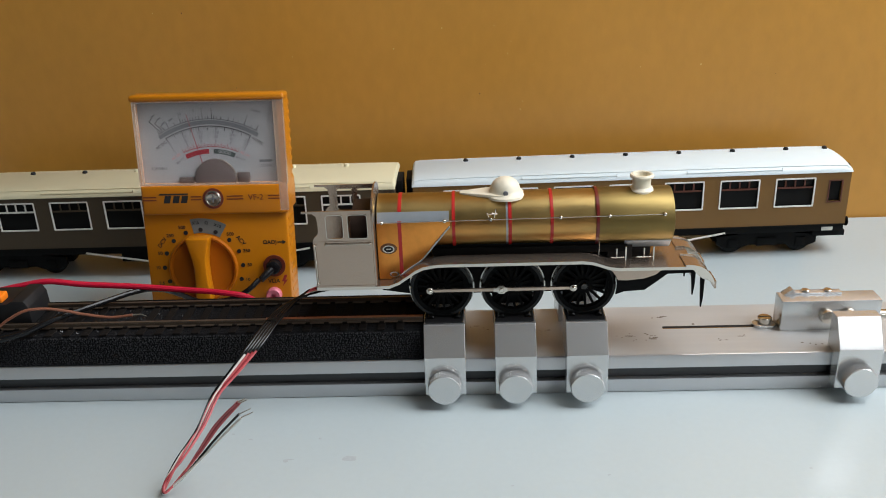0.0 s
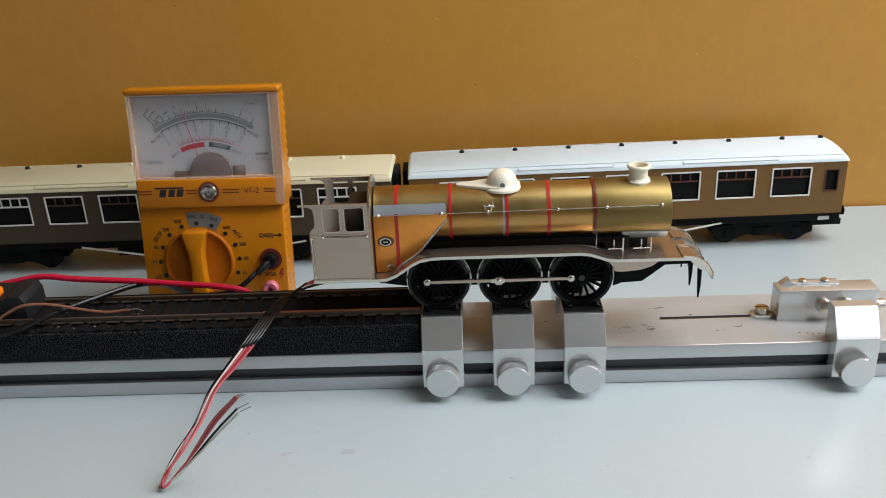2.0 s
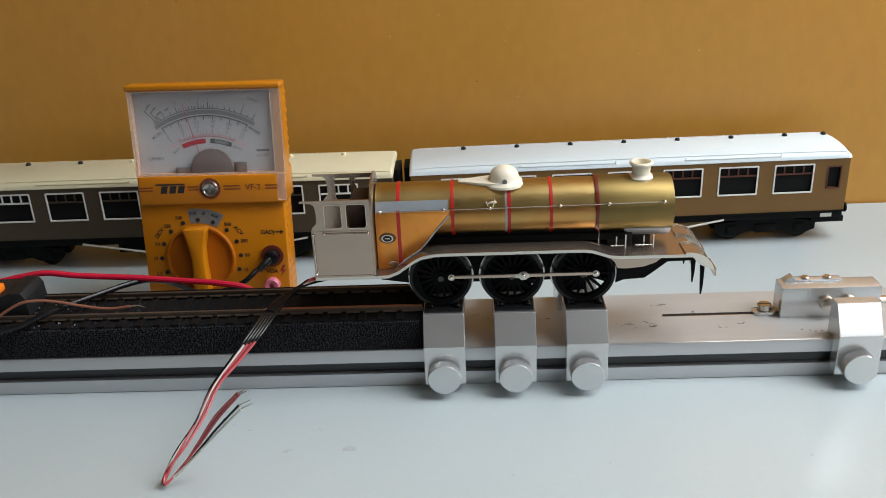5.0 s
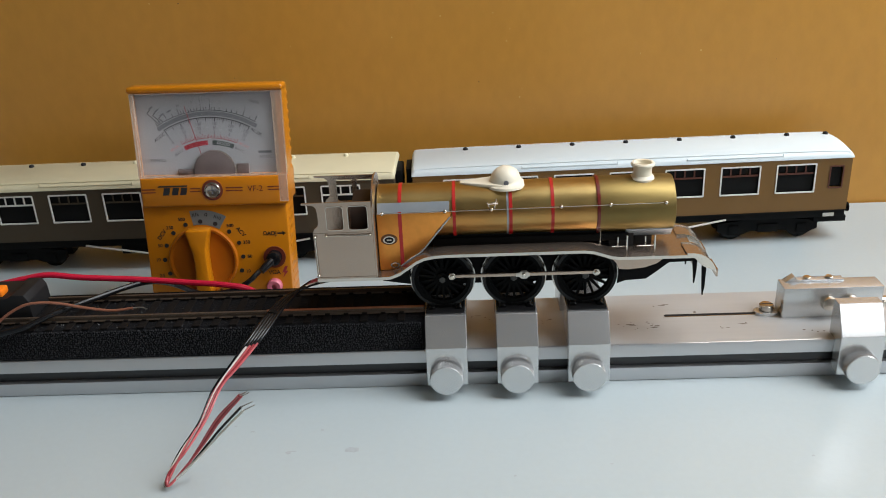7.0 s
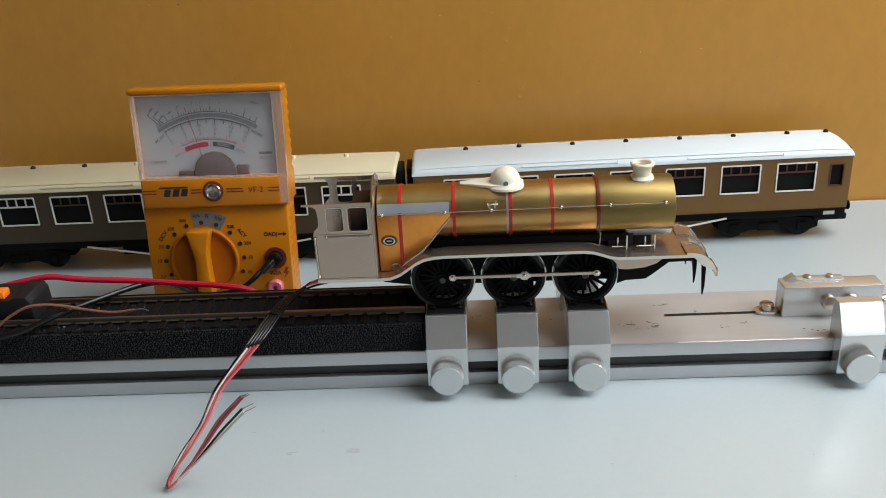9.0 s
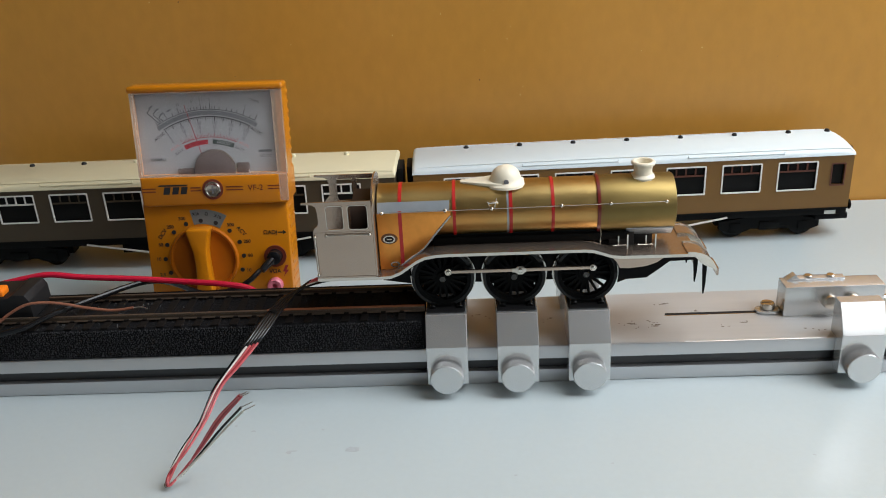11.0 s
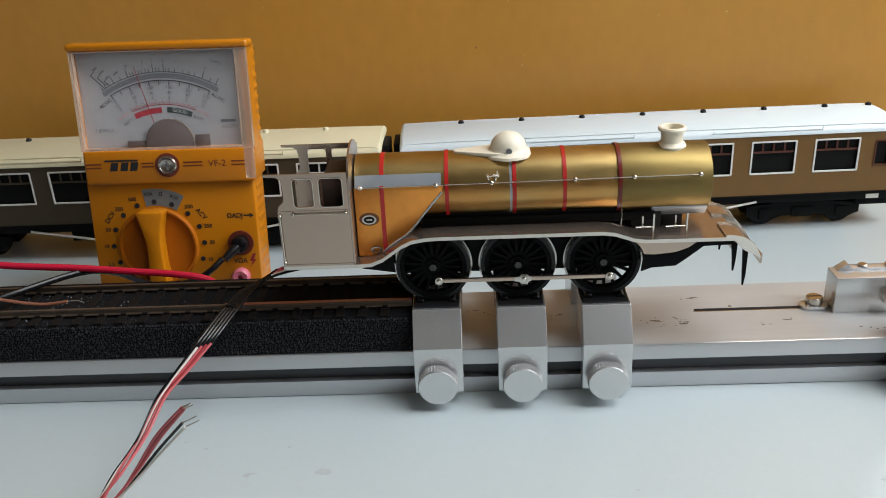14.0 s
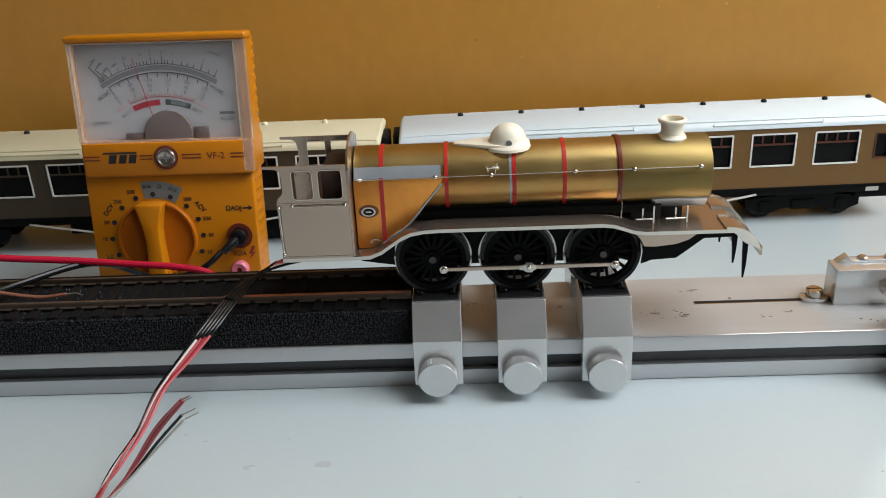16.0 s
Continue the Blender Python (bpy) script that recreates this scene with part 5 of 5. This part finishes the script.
        box(B, bx - 24, bx + 24, -3, 3, 3.5, 11.5)
        bogie = part("bogie", B, UNDER, C)
        for xx in (bx - 17, bx + 17):
            for s in (-1, 1):
                bm = bmesh.new()
                ya, yb = sorted((s * 7.4, s * 10.0))
                cyl(bm, (xx, ya, 6.6), "y", 6.6, yb - ya, 28, 0.3)
                part("wheel", bm, TYRE, bogie)
    return C


# ---- leads and wires ----


def wire(name, pts, r, material, label, bare=None, category="wire", group=""):
    p0 = pts[0]
    W = thing(name, p0, label, category, group)
    bm = bmesh.new()
    tube(bm, pts, r, 10, 8)
    part("sleeve", bm, material, W)
    if bare:
        bm = bmesh.new()
        tube(bm, bare, r * 0.55, 6, 3, 0.6)
        part("bare_end", bm, COPPER_END, W, "stripped bare wire end")
    return W


def build_leads():
    wire("test_lead", [(-215, 27, 30), (-190, 27, 32.5), (-173, 27.5, 35.4), (-162.5, 28.5, 37.2), (-152.3, 29.5, 38.2), (-139.3, 30, 36.4), (-116.8, 31, 34.3), (-98.5, 31.5, 32.2), (-82.6, 32, 30.2), (-72.5, 34, 26.5), (-66, 38, 16.0), (-60, 42, 1.4)], 1.22, CABLE_RED, "thick red test lead lying over the track")
    wire("test_lead", [(-200, -18, 14), (-178, -12, 25), (-160, -4, 29.2), (-150, 0, 30.6), (-141, 6.5, 32.6), (-129, 17, 33.4), (-116, 31, 32.6), (-108, 40, 28), (-100, 52.5, 16.5), (-90, 53.2, 16.4), (-83, 53.0, 18.6), (-78, 54.0, 21.5), (-74.6, 57.6, 24.0)], 1.15, CABLE_BLACK, "black test lead plugged into the multimeter")
    wire("track_wire", [(-168, -1.0, 29.0), (-162.3, 2.0, 31.0), (-157.2, 3.5, 34.4), (-150.6, 5.0, 37.3), (-143.6, 6.5, 37.2), (-136.7, 7.5, 35.7), (-130.9, 8.2, 33.9), (-120.6, 9.0, 31.8), (-112, 9.5, 32.3)], 0.55, CABLE_BROWN, "thin brown wire with a bare end", [(-112, 9.5, 32.3), (-109, 9.8, 32.4), (-106.5, 9.3, 31.8)])
    # decoder wires from the cab: side by side over the track, sprung forward to the table and up again in a loop
    cols = (CABLE_BLACK, CABLE_WHITE, CABLE_PINK, CABLE_DARK, CABLE_PINK)
    names = ("black", "white", "red", "dark red", "red")
    mid = [(-29, 12, 42.0), (-38.4, 13.2, 39.6), (-44.6, 12.0, 38.2), (-50.3, 6.9, 36.6), (-54.9, -3.4, 34.5), (-59.5, -15.7, 31.0), (-65.8, -23.8, 25.0), (-70.8, -30.2, 20.0), (-74.4, -40.0, 14.0), (-78.9, -49.4, 8.5), (-82.6, -55.6, 3.6)]
    rng = random.Random(12)
    for i, (m, word) in enumerate(zip(cols, names)):
        o = (i - 2) * 1.35
        pts = []
        for k, (x, y, z) in enumerate(mid):
            w = 1.0 if k < 6 else 1.0 - 0.17 * (k - 5)
            jx, jy = (rng.uniform(-0.7, 0.7), rng.uniform(-0.7, 0.7)) if k > 6 else (0, 0)
            pts.append((x + o * w * (0.4 if k < 3 else 1.0) + jx, y + o * w * (0.7 if k < 4 else 0.25) + jy, z + 0.25 * i))
        low = (-83.0 + 0.3 * o, -57.6 - 0.4 * i, 0.9 + 0.35 * i)
        if i < 2:
            back = [(-77.4, -56.0 - i, 5.4 + 0.5 * i), (-71.4 + 0.4 * i, -55.4 - i, 12.0), (-63.2 + 0.5 * i, -57.0, 22.0 - i), (-54.0 + 0.6 * i, -60.8, 32.8 - 1.2 * i)]
            end = Vector((4.2, -1.0, 2.6))
        else:
            q = (i - 3) * 0.55
            back = [(-77.6 + 0.5 * q, -55.0, 5.8 + q), (-71.6 + q, -52.6, 13.0 + 0.3 * q), (-64.4 + q, -52.6, 23.0 - 0.5 * q), (-55.8 + q, -54.4, 33.2 - 0.9 * abs(q))]
            end = Vector((2.8, -0.9, 1.8))
        t = Vector(back[-1])
        W = wire("decoder_wire", pts + [low] + back, 0.40, m, "thin " + word + " wire looping from the cab down to the table", [t, t + end * 0.45, t + end], group="wires from the cab")
        bm = bmesh.new()
        tube(bm, smooth_line(pts + [low] + back, 8)[16:43], 0.50, 10, 1)
        part("black_sleeve", bm, SLEEVE, W, "black insulating sleeve")
    s = thing("wire_tie", (-54, -2, 34), "black tape holding the thin wires together", "tape")
    bm = bmesh.new()
    tube(bm, [(-54.0, -1.2, 35.3), (-54.5, -2.3, 35.1), (-55.0, -3.4, 34.9)], 2.5, 14, 4)
    for v in bm.verts:
        v.co.z = 35.1 + (v.co.z - 35.1) * 0.26
    part("tape", bm, UNDER, s)
    t = thing("terminal_block", (-172, 15, 29), "black lever terminal block clipped on the track", "connector")
    bm = bmesh.new()
    prism(bm, [(-192, 28.95), (-151.2, 28.95), (-151.5, 36.6), (-153.0, 39.2), (-158, 39.2), (-160, 38.0), (-192, 38.0)], "y", 9.0, 25.5, 0.4)
    part("housing", bm, MATT_BLACK, t)
    for y in (10.5,):
        bm = bmesh.new()
        box(bm, -190, -162.0, y, y + 5.6, 37.9, 41.0, 0.7)
        part("lever", bm, ORANGE, t, "orange release lever")



def phase(t):
    """Crank angle in degrees, growing clockwise as seen from the bench's front."""
    knots = ((0.0, 185), (0.5, 470), (1.3, 905), (2.7, 1637), (4.2, 2435), (6.3, 3557), (7.8, 4354), (9.2, 5124), (11.3, 6217), (12.8, 6995), (14.0, 7626), (15.0, 8160), (16.0, 8678))
    return float(np.interp(t, [k[0] for k in knots], [k[1] for k in knots]))


def motions():
    steps = [i / 10 for i in range(161)]
    for ob, c, how in MOVERS:
        rows = []
        for t in steps:
            a = phase(t)
            if how == "turn":
                rows.append((t, Matrix.Translation(c) @ pose(0, 0, 0, 0, a, 0)))
            else:
                r = radians(a)
                rows.append((t, Matrix.Translation(c + Vector((CRANK / 1000 * math.cos(r), 0, -CRANK / 1000 * math.sin(r))))))
        walk(ob, rows)


build_room()
build_table()
build_road()
build_clamps()
build_loco()
build_meter()
build_coach("coach", "brown model railway coach with a white roof", 95.9, 139.0, 1.6, 213, BROWN, ROOF_WHITE, -91.4, True)
build_coach("coach", "dull brown model railway coach with a cream roof", -135.0, 134.0, 0.0, 232, BROWN_OLD, ROOF_CREAM, -108.6, False)
build_leads()
build_track()
motions()
